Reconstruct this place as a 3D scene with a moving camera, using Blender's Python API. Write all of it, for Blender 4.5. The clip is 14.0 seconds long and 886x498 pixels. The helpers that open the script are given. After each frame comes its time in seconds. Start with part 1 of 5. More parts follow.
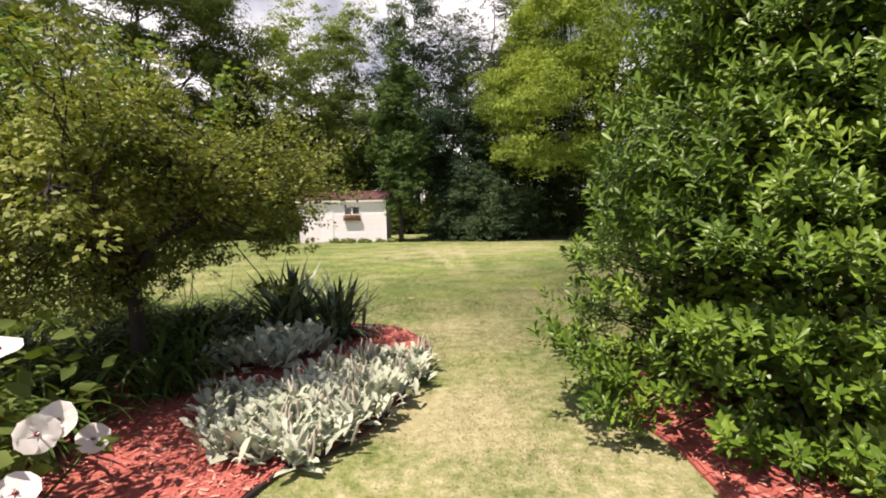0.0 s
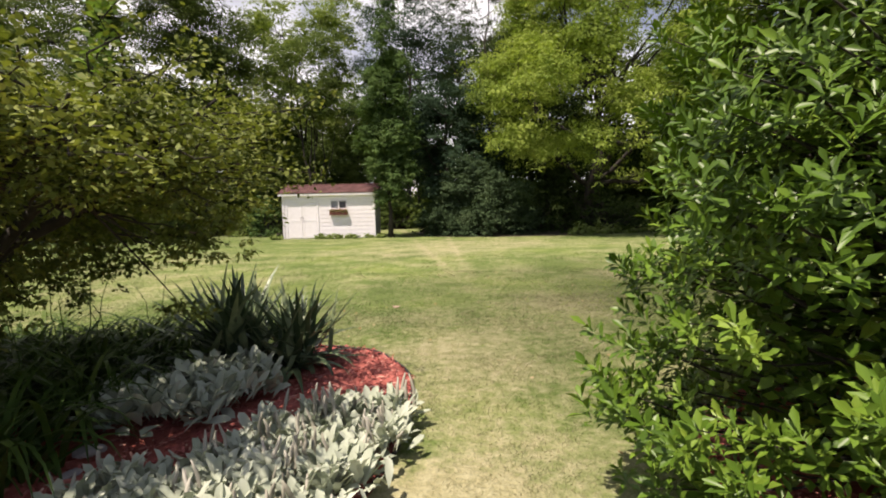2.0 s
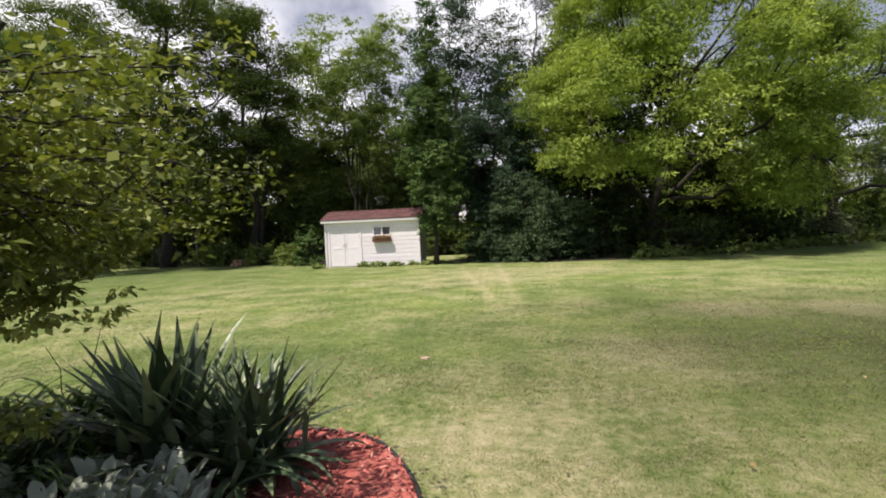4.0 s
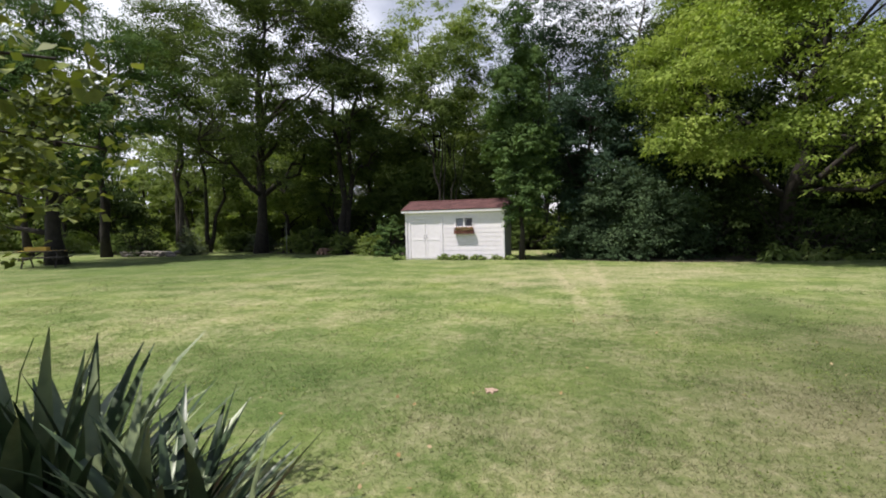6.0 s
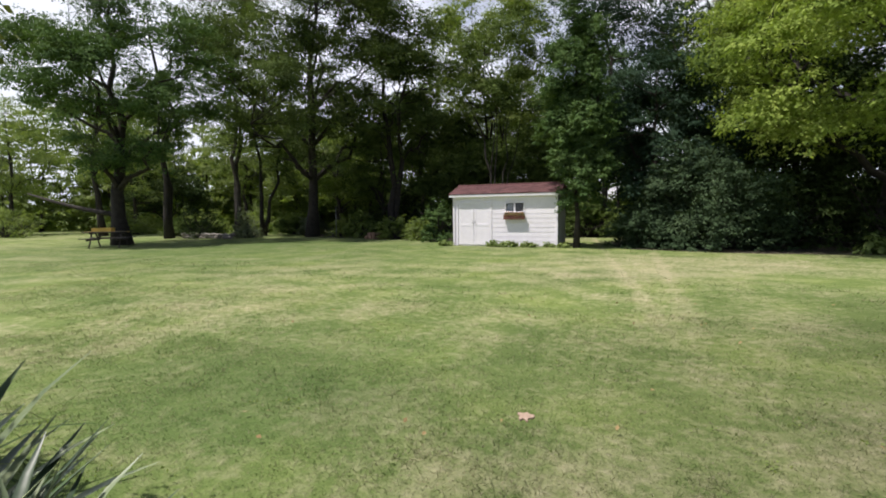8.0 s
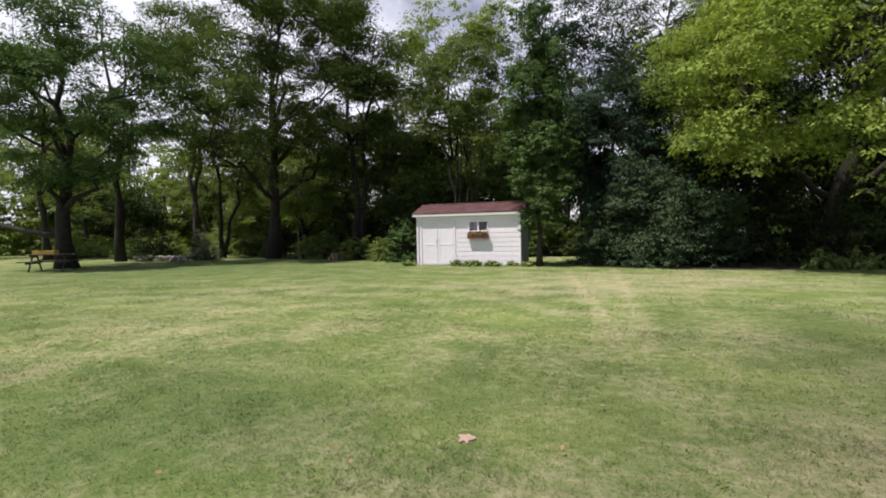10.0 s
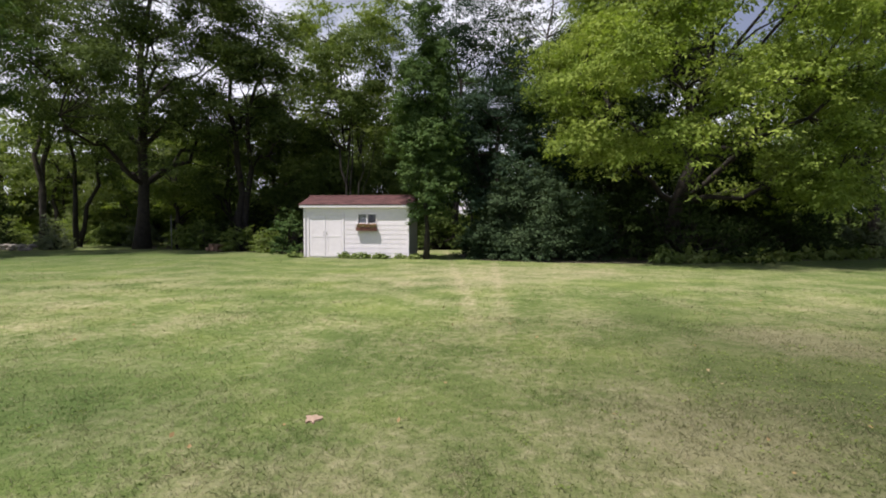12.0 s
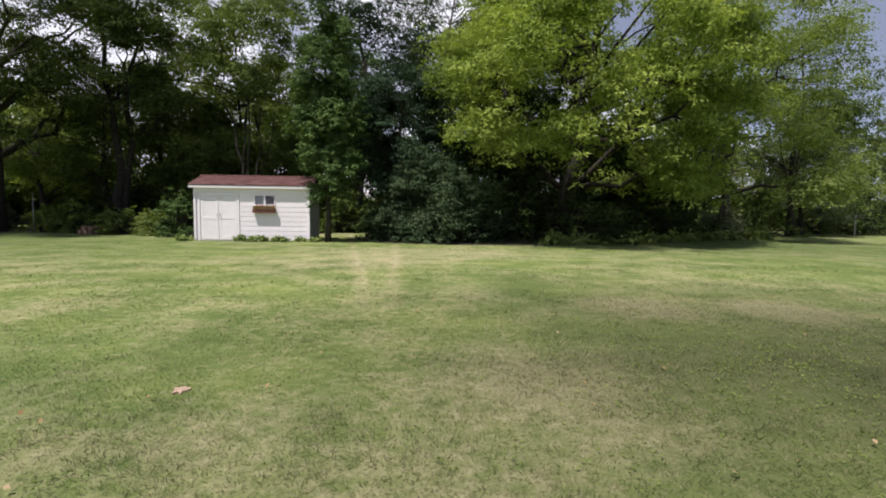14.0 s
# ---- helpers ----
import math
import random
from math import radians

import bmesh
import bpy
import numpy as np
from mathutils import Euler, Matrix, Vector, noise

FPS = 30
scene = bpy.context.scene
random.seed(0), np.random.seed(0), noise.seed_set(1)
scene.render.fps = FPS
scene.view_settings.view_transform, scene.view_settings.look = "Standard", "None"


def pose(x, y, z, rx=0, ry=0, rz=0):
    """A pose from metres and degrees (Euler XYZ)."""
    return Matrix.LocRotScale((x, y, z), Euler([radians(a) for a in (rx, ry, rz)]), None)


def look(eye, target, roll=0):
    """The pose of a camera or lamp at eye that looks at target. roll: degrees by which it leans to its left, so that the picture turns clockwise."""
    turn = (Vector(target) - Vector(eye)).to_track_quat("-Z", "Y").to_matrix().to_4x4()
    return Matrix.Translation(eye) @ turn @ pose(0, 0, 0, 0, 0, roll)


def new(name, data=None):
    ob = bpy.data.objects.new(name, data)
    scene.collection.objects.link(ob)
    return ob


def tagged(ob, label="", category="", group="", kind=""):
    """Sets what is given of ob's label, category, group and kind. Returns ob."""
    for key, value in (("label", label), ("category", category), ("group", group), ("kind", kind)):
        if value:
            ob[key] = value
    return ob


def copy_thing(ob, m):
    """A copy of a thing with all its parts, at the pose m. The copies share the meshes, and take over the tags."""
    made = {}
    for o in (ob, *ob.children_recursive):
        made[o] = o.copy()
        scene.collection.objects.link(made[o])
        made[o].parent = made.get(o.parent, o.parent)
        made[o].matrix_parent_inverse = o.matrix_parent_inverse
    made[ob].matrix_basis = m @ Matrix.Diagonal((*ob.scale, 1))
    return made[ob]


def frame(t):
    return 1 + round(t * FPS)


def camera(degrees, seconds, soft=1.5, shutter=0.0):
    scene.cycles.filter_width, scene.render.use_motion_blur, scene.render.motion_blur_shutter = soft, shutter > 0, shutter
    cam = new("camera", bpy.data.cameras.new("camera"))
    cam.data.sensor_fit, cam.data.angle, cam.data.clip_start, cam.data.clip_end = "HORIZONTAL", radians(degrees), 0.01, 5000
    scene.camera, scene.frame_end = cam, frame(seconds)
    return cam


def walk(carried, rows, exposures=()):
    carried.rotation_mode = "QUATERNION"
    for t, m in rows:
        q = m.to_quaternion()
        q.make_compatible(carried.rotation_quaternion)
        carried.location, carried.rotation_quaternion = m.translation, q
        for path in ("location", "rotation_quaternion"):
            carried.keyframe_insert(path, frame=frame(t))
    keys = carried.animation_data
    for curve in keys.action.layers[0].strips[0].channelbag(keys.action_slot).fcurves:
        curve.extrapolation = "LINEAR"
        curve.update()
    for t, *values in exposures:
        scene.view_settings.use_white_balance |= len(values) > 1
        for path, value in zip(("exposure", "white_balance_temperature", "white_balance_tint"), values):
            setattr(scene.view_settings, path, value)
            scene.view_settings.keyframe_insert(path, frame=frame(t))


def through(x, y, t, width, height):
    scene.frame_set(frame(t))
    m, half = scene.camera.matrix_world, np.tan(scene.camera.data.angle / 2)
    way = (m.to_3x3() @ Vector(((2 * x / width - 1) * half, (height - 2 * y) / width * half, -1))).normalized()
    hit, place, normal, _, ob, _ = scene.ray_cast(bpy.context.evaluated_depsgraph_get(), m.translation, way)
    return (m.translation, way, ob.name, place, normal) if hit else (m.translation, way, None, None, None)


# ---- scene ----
cam = camera(85.9, 14.0, 1.9)
PATH = [
    (0, (0.334, 0.95, 1.513), (0.322, 2.944, 1.356), -1.1),
    (0.5, (0.332, 1.233, 1.501), (0.329, 3.226, 1.325), -1.1),
    (1, (0.344, 1.565, 1.503), (0.341, 3.556, 1.309), -1.3),
    (1.5, (0.332, 1.917, 1.49), (0.337, 3.908, 1.295), -1.1),
    (2, (0.356, 2.252, 1.49), (0.374, 4.243, 1.308), -1.2),
    (2.2, (0.386, 2.386, 1.483), (0.399, 4.379, 1.318), -1.1),
    (4.5, (0.504, 4.207, 1.433), (0.215, 6.185, 1.375), -2.6),
    (5, (0.489, 4.562, 1.404), (0.104, 6.524, 1.352), -2.2),
    (5.5, (0.474, 4.951, 1.376), (0.001, 6.894, 1.312), -1.9),
    (6, (0.454, 5.277, 1.399), (-0.105, 7.195, 1.311), -1.2),
    (6.5, (0.402, 5.554, 1.382), (-0.248, 7.441, 1.263), -0.4),
    (7, (0.364, 5.814, 1.406), (-0.37, 7.669, 1.254), -0.5),
    (7.2, (0.389, 5.894, 1.405), (-0.378, 7.735, 1.245), -0.6),
    (9.3, (0.419, 6.418, 1.272), (-0.324, 8.274, 1.192), -1.2),
    (9.5, (0.452, 6.439, 1.264), (-0.268, 8.303, 1.194), -1.2),
    (10, (0.53, 6.433, 1.261), (-0.118, 8.324, 1.206), -1.0),
    (10.5, (0.61, 6.398, 1.263), (0.04, 8.314, 1.214), -1.0),
    (11, (0.683, 6.372, 1.251), (0.217, 8.316, 1.198), -0.6),
    (11.5, (0.77, 6.332, 1.269), (0.426, 8.301, 1.201), -0.0),
    (12, (0.892, 6.269, 1.26), (0.667, 8.254, 1.172), 0.2),
    (12.5, (0.999, 6.202, 1.231), (0.872, 8.195, 1.125), 0.4),
    (13, (1.087, 6.121, 1.209), (1.031, 8.116, 1.092), 0.5),
    (13.5, (1.159, 6.042, 1.211), (1.187, 8.038, 1.078), 0.7),
    (14, (1.211, 5.987, 1.214), (1.362, 7.976, 1.063), 0.7),
]
walk(cam, [(t, look(eye, target, roll)) for t, eye, target, roll in PATH],
     [(0, 0.25, 6900, 19), (2.2, 0.1, 6800, 16.5), (4.4, -0.01, 6350, 15), (7.2, -0.11, 6000, 13), (9.4, -0.17, 6050, 17), (14, -0.17, 6150, 16.5)])

def maths(nt, op, a, b=0.0, clamp=False):
    n = nt.nodes.new("ShaderNodeMath")
    n.operation, n.use_clamp = op, clamp
    for sock, value in zip(n.inputs, (a, b)):
        if isinstance(value, bpy.types.NodeSocket):
            nt.links.new(value, sock)
        else:
            sock.default_value = value
    return n.outputs[0]


# ---- world and sun ----
SUN_DIR = Vector((-0.27, -0.30, 0.92)).normalized()
world = bpy.data.worlds.new("world")
scene.world = world
world.use_nodes = True
wn = world.node_tree
sky = wn.nodes.new("ShaderNodeTexSky")
sky.sky_type = "NISHITA"
sky.sun_disc = False
sky.sun_elevation = math.asin(SUN_DIR.z)
sky.sun_rotation = math.atan2(SUN_DIR.x, SUN_DIR.y)
# broken white cloud, heaped low over the wood, thinning out to blue overhead
wc = wn.nodes.new("ShaderNodeTexCoord")
cloud = wn.nodes.new("ShaderNodeTexNoise")
cloud.inputs["Scale"].default_value, cloud.inputs["Detail"].default_value = 3.4, 7.0
wn.links.new(wc.outputs["Generated"], cloud.inputs["Vector"])
sepz = wn.nodes.new("ShaderNodeSeparateXYZ")
wn.links.new(wc.outputs["Generated"], sepz.inputs[0])
side = maths(wn, "SUBTRACT", maths(wn, "MULTIPLY", sepz.outputs[1], 0.10), maths(wn, "MULTIPLY", sepz.outputs[0], 0.26))
cover = maths(wn, "ADD", cloud.outputs["Fac"], maths(wn, "SUBTRACT", side, maths(wn, "MULTIPLY", sepz.outputs[2], 0.24)))
cr = wn.nodes.new("ShaderNodeValToRGB")
cr.color_ramp.elements[0].color = (0.2, 0.2, 0.2, 1)
cr.color_ramp.elements[0].position, cr.color_ramp.elements[1].position = 0.42, 0.60
wn.links.new(cover, cr.inputs["Fac"])
cm = wn.nodes.new("ShaderNodeMix")
cm.data_type = "RGBA"
wn.links.new(cr.outputs["Color"], cm.inputs[0])
bright = wn.nodes.new("ShaderNodeMix")
bright.data_type, bright.blend_type = "RGBA", "MULTIPLY"
bright.inputs[0].default_value = 1.0
wn.links.new(sky.outputs[0], bright.inputs[6])
bright.inputs[7].default_value = (2.4, 2.5, 3.0, 1)
wn.links.new(bright.outputs[2], cm.inputs[6])
cm.inputs[7].default_value = (47, 47, 48, 1)
wn.links.new(cm.outputs[2], wn.nodes["Background"].inputs["Color"])
wn.nodes["Background"].inputs["Strength"].default_value = 0.025
sun_data = bpy.data.lights.new("sun", "SUN")
sun_data.energy = 6.7
sun_data.angle = radians(0.6)
sun_data.color = (1.0, 0.91, 0.78)
sun = new("sun", sun_data)
sun.matrix_world = look(SUN_DIR * 40, (0, 0, 0))


# ---- materials ----
def material(name):
    m = bpy.data.materials.new(name)
    m.use_nodes = True
    nt = m.node_tree
    return m, nt, nt.nodes["Principled BSDF"]


def ramp(nt, fac, stops):
    r = nt.nodes.new("ShaderNodeValToRGB")
    while len(r.color_ramp.elements) < len(stops):
        r.color_ramp.elements.new(0.5)
    for e, (p, c) in zip(r.color_ramp.elements, stops):
        e.position, e.color = p, (*c, 1)
    nt.links.new(fac, r.inputs["Fac"])
    return r.outputs["Color"]


def noise_tex(nt, vec, scale, detail=3.0, rough=0.55):
    n = nt.nodes.new("ShaderNodeTexNoise")
    n.inputs["Scale"].default_value = scale
    n.inputs["Detail"].default_value = detail
    n.inputs["Roughness"].default_value = rough
    if vec is not None:
        nt.links.new(vec, n.inputs["Vector"])
    return n.outputs["Fac"]


def mix(nt, fac, a, b, blend="MIX"):
    n = nt.nodes.new("ShaderNodeMix")
    n.data_type, n.blend_type = "RGBA", blend
    for sock, value in ((n.inputs[0], fac), (n.inputs[6], a), (n.inputs[7], b)):
        if isinstance(value, bpy.types.NodeSocket):
            nt.links.new(value, sock)
        elif isinstance(value, tuple):
            sock.default_value = (*value, 1)
        else:
            sock.default_value = value
    return n.outputs[2]


def bump(nt, bsdf, height, strength=0.4, distance=0.01):
    b = nt.nodes.new("ShaderNodeBump")
    b.inputs["Strength"].default_value, b.inputs["Distance"].default_value = strength, distance
    nt.links.new(height, b.inputs["Height"])
    nt.links.new(b.outputs[0], bsdf.inputs["Normal"])


def position(nt):
    return nt.nodes.new("ShaderNodeNewGeometry").outputs["Position"]


def leaf_material(name, dark, mid, light, through=0.35, rough=0.45, glow=(1.25, 1.35, 0.5), patch=1.0, gloss=None):
    """Foliage: colour varies leaf by leaf and in drifts over the crown, and light passes through."""
    m, nt, b = material(name)
    geo = nt.nodes.new("ShaderNodeNewGeometry")
    drift = noise_tex(nt, geo.outputs["Position"], patch, 2.0)
    v = maths(nt, "ADD", maths(nt, "MULTIPLY", geo.outputs["Random Per Island"], 0.28), maths(nt, "MULTIPLY", drift, 1.0))
    col = ramp(nt, maths(nt, "SUBTRACT", v, 0.15), [(0.15, dark), (0.5, mid), (0.9, light)])
    nt.links.new(col, b.inputs["Base Color"])
    b.inputs["Roughness"].default_value = rough
    b.inputs["Specular IOR Level"].default_value = gloss or (0.16 if rough < 0.7 else 0.06)
    tr = nt.nodes.new("ShaderNodeBsdfTranslucent")
    nt.links.new(mix(nt, 1.0, col, glow, "MULTIPLY"), tr.inputs["Color"])
    ms = nt.nodes.new("ShaderNodeMixShader")
    ms.inputs[0].default_value = through
    nt.links.new(b.outputs[0], ms.inputs[1])
    nt.links.new(tr.outputs[0], ms.inputs[2])
    nt.links.new(ms.outputs[0], nt.nodes["Material Output"].inputs["Surface"])
    return m


def plain_material(name, a, b_col, scale=3.0, rough=0.7, bump_scale=40.0, bump_strength=0.3, metal=0.0):
    m, nt, b = material(name)
    p = position(nt)
    big, small = noise_tex(nt, p, scale, 4.0), noise_tex(nt, p, bump_scale, 4.0)
    v = maths(nt, "ADD", maths(nt, "MULTIPLY", big, 0.65), maths(nt, "MULTIPLY", small, 0.35))
    nt.links.new(ramp(nt, v, [(0.35, a), (0.65, b_col)]), b.inputs["Base Color"])
    b.inputs["Roughness"].default_value, b.inputs["Metallic"].default_value = rough, metal
    bump(nt, b, small, bump_strength, 0.01)
    return m


def piece_material(name, stops, rough=0.7, bump_scale=60.0, bump_strength=0.3, spread=0.35):
    """For pieces that are objects of their own: each takes its own shade."""
    m, nt, b = material(name)
    p = position(nt)
    rnd = nt.nodes.new("ShaderNodeObjectInfo").outputs["Random"]
    grain = noise_tex(nt, p, bump_scale, 4.0)
    v = maths(nt, "ADD", maths(nt, "MULTIPLY", rnd, spread), maths(nt, "MULTIPLY", grain, 1.0 - spread))
    nt.links.new(ramp(nt, v, stops), b.inputs["Base Color"])
    b.inputs["Roughness"].default_value = rough
    bump(nt, b, grain, bump_strength, 0.006)
    return m


def lawn_colour(nt):
    """Summer lawn: green drifts, straw-coloured dry drifts, a few worn spots and painted tree shade."""
    p = position(nt)
    wide = noise_tex(nt, p, 0.22, 3.0, 0.6)
    middle = noise_tex(nt, p, 1.1, 4.0, 0.6)
    fine = noise_tex(nt, p, 9.0, 4.0, 0.65)
    green = ramp(nt, maths(nt, "ADD", maths(nt, "MULTIPLY", middle, 0.6), maths(nt, "MULTIPLY", fine, 0.4)),
                 [(0.30, (0.092, 0.13, 0.038)), (0.5, (0.155, 0.198, 0.064)), (0.72, (0.23, 0.26, 0.1))])
    tone = noise_tex(nt, p, 0.5, 3.0, 0.6)
    green = mix(nt, 1.0, green, ramp(nt, tone, [(0.34, (0.78, 0.84, 0.78)), (0.5, (0.95, 0.97, 0.95)), (0.68, (1.14, 1.12, 1.02))]), "MULTIPLY")
    dry = maths(nt, "ADD", maths(nt, "MULTIPLY", wide, 0.45), maths(nt, "MULTIPLY", middle, 0.55))
    for (x, y), r, amount in DRY_SPOTS:
        d = nt.nodes.new("ShaderNodeVectorMath")
        d.operation = "DISTANCE"
        nt.links.new(p, d.inputs[0])
        d.inputs[1].default_value = (x, y, 0)
        f = maths(nt, "SUBTRACT", 1.0, maths(nt, "DIVIDE", d.outputs["Value"], r), True)
        dry = maths(nt, "ADD", dry, maths(nt, "MULTIPLY", f, amount))
    # two worn wheel tracks towards the back of the garden
    sep = nt.nodes.new("ShaderNodeSeparateXYZ")
    nt.links.new(p, sep.inputs[0])
    back = maths(nt, "MULTIPLY", maths(nt, "SUBTRACT", sep.outputs[1], 9.0), 0.2, True)
    for at_ten, slope in ((1.04, -0.018), (0.98, -0.128)):
        line = maths(nt, "ADD", maths(nt, "MULTIPLY", maths(nt, "SUBTRACT", sep.outputs[1], 10.0), slope), at_ten)
        track = maths(nt, "SUBTRACT", 1.0, maths(nt, "DIVIDE", maths(nt, "ABSOLUTE", maths(nt, "SUBTRACT", sep.outputs[0], line)), 0.2), True)
        dry = maths(nt, "ADD", dry, maths(nt, "MULTIPLY", maths(nt, "MULTIPLY", track, back), 0.1))
    dryness = ramp(nt, maths(nt, "ADD", dry, maths(nt, "MULTIPLY", maths(nt, "SUBTRACT", fine, 0.5), 0.6)),
                   [(0.46, (0, 0, 0)), (0.74, (1, 1, 1))])
    straw = ramp(nt, fine, [(0.3, (0.30, 0.262, 0.155)), (0.7, (0.45, 0.40, 0.275))])
    # darker patch in the lawn, to the right
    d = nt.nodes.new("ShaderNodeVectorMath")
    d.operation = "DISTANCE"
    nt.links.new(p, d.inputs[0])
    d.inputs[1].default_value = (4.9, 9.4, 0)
    dark_patch = maths(nt, "SUBTRACT", 1.25, maths(nt, "DIVIDE", maths(nt, "ADD", d.outputs["Value"], maths(nt, "MULTIPLY", tone, 3.0)), 6.5), True)
    turf = mix(nt, maths(nt, "MULTIPLY", dryness, 0.78), green, straw)
    # lusher, deeper green near the flower bed; far two paint tree shade on grass
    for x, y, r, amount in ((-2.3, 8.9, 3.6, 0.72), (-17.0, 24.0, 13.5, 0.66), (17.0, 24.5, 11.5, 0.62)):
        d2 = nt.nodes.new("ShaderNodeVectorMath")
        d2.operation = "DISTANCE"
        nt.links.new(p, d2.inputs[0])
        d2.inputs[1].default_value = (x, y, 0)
        lush_shade = maths(nt, "SUBTRACT", 1.2, maths(nt, "DIVIDE", maths(nt, "ADD", d2.outputs["Value"], maths(nt, "MULTIPLY", tone, 2.0)), r), True)
        turf = mix(nt, maths(nt, "MULTIPLY", lush_shade, amount, True), turf, (0.066, 0.106, 0.032))
    return mix(nt, maths(nt, "MULTIPLY", dark_patch, 1.0, True), turf, (0.055, 0.066, 0.027)), fine


DRY_SPOTS = [((0.35, 4.4), 0.7, 0.5), ((0.9, 3.4), 2.2, 0.16), ((2.2, 9.2), 1.3, 0.35), ((4.3, 12.0), 1.0, 0.5),
             ((6.1, 11.8), 0.9, 0.55), ((0.4, 19.0), 4.0, 0.17), ((3.5, 21.0), 3.0, 0.12), ((0.9, 7.0), 2.5, 0.15)]

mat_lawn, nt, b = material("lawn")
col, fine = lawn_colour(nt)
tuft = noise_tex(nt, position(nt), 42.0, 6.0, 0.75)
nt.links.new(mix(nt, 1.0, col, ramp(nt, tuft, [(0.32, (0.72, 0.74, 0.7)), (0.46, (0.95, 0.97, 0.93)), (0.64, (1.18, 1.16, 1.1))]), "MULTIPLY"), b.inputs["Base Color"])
b.inputs["Roughness"].default_value = 0.95
b.inputs["Specular IOR Level"].default_value = 0.1
bump(nt, b, fine, 0.8, 0.05)

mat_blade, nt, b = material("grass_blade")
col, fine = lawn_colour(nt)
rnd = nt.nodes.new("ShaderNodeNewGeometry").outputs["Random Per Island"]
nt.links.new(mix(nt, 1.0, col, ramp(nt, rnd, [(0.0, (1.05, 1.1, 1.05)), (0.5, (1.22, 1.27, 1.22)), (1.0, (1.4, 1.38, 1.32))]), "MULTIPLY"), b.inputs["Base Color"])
tip = mix(nt, ramp(nt, rnd, [(0.72, (0, 0, 0)), (0.8, (0.6, 0.6, 0.6))]), b.inputs["Base Color"].links[0].from_socket, (0.43, 0.385, 0.26))
nt.links.new(tip, b.inputs["Base Color"])
b.inputs["Roughness"].default_value = 0.7
b.inputs["Specular IOR Level"].default_value = 0.15
tr = nt.nodes.new("ShaderNodeBsdfTranslucent")
nt.links.new(b.inputs["Base Color"].links[0].from_socket, tr.inputs["Color"])
ms = nt.nodes.new("ShaderNodeMixShader")
ms.inputs[0].default_value = 0.5
nt.links.new(b.outputs[0], ms.inputs[1])
nt.links.new(tr.outputs[0], ms.inputs[2])
nt.links.new(ms.outputs[0], nt.nodes["Material Output"].inputs["Surface"])

mat_magnolia = leaf_material("magnolia_leaf", (0.03, 0.062, 0.009), (0.08, 0.15, 0.016), (0.23, 0.325, 0.046), 0.08, 0.38, patch=1.5, gloss=0.26)
mat_crab = leaf_material("crabapple_leaf", (0.04, 0.058, 0.015), (0.165, 0.2, 0.047), (0.39, 0.42, 0.13), 0.2, 0.5, patch=2.2)
mat_shoot = leaf_material("fresh_shoot_leaf", (0.08, 0.13, 0.03), (0.14, 0.22, 0.06), (0.22, 0.3, 0.1), 0.35, 0.5, patch=2.0)
mat_lime = leaf_material("lime_leaf", (0.06, 0.1, 0.02), (0.22, 0.29, 0.06), (0.43, 0.49, 0.125), 0.34, 0.75, (1.2, 1.3, 0.6), patch=0.3)
# darkest leaf: albedo lowered to put deep shade into the foliage
mat_shade_dark = leaf_material("shade_dark_leaf", (0.016, 0.028, 0.01), (0.042, 0.066, 0.021), (0.1, 0.138, 0.044), 0.14, 0.75)
mat_oak = leaf_material("oak_leaf", (0.028, 0.046, 0.015), (0.09, 0.125, 0.038), (0.19, 0.245, 0.08), 0.24, 0.75)
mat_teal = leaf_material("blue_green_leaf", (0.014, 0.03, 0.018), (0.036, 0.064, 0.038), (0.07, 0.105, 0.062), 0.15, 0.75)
mat_pear = leaf_material("pear_leaf", (0.034, 0.064, 0.02), (0.08, 0.135, 0.044), (0.165, 0.23, 0.078), 0.2, 0.75)
mat_green = leaf_material("woodland_leaf", (0.04, 0.062, 0.017), (0.09, 0.13, 0.034), (0.17, 0.215, 0.065), 0.22, 0.75)
# pale leaf also paints sunlight onto far woods and edge shrubs
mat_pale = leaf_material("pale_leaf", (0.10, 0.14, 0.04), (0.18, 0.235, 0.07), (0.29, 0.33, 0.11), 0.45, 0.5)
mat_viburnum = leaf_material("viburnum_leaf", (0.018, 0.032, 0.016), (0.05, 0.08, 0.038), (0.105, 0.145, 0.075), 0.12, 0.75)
mat_sage = leaf_material("grey_green_leaf", (0.08, 0.10, 0.06), (0.15, 0.18, 0.11), (0.22, 0.25, 0.16), 0.3, 0.6)
mat_hosta = leaf_material("hosta_leaf", (0.1, 0.15, 0.04), (0.18, 0.235, 0.07), (0.28, 0.32, 0.13), 0.3, 0.45)
mat_daylily = leaf_material("daylily_leaf", (0.022, 0.045, 0.01), (0.055, 0.10, 0.02), (0.15, 0.20, 0.05), 0.15, 0.42, patch=3.0)
mat_lamb = leaf_material("felted_silver_leaf", (0.25, 0.29, 0.22), (0.43, 0.47, 0.37), (0.6, 0.63, 0.54), 0.12, 0.95, (1.0, 1.05, 0.85), patch=4.0)
mat_spike = leaf_material("faded_flower_spike", (0.26, 0.25, 0.19), (0.42, 0.4, 0.33), (0.56, 0.54, 0.48), 0.1, 0.95, (1, 1, 0.8), patch=4.0)
mat_yucca = piece_material("yucca_leaf", [(0.2, (0.03, 0.055, 0.026)), (0.5, (0.075, 0.118, 0.055)), (0.8, (0.25, 0.30, 0.16))], 0.42, 14.0, 0.15, 0.6)
mat_petal = leaf_material("white_petal", (0.68, 0.66, 0.64), (0.78, 0.76, 0.75), (0.85, 0.84, 0.83), 0.3, 0.6, (1, 0.98, 0.95), patch=8.0)
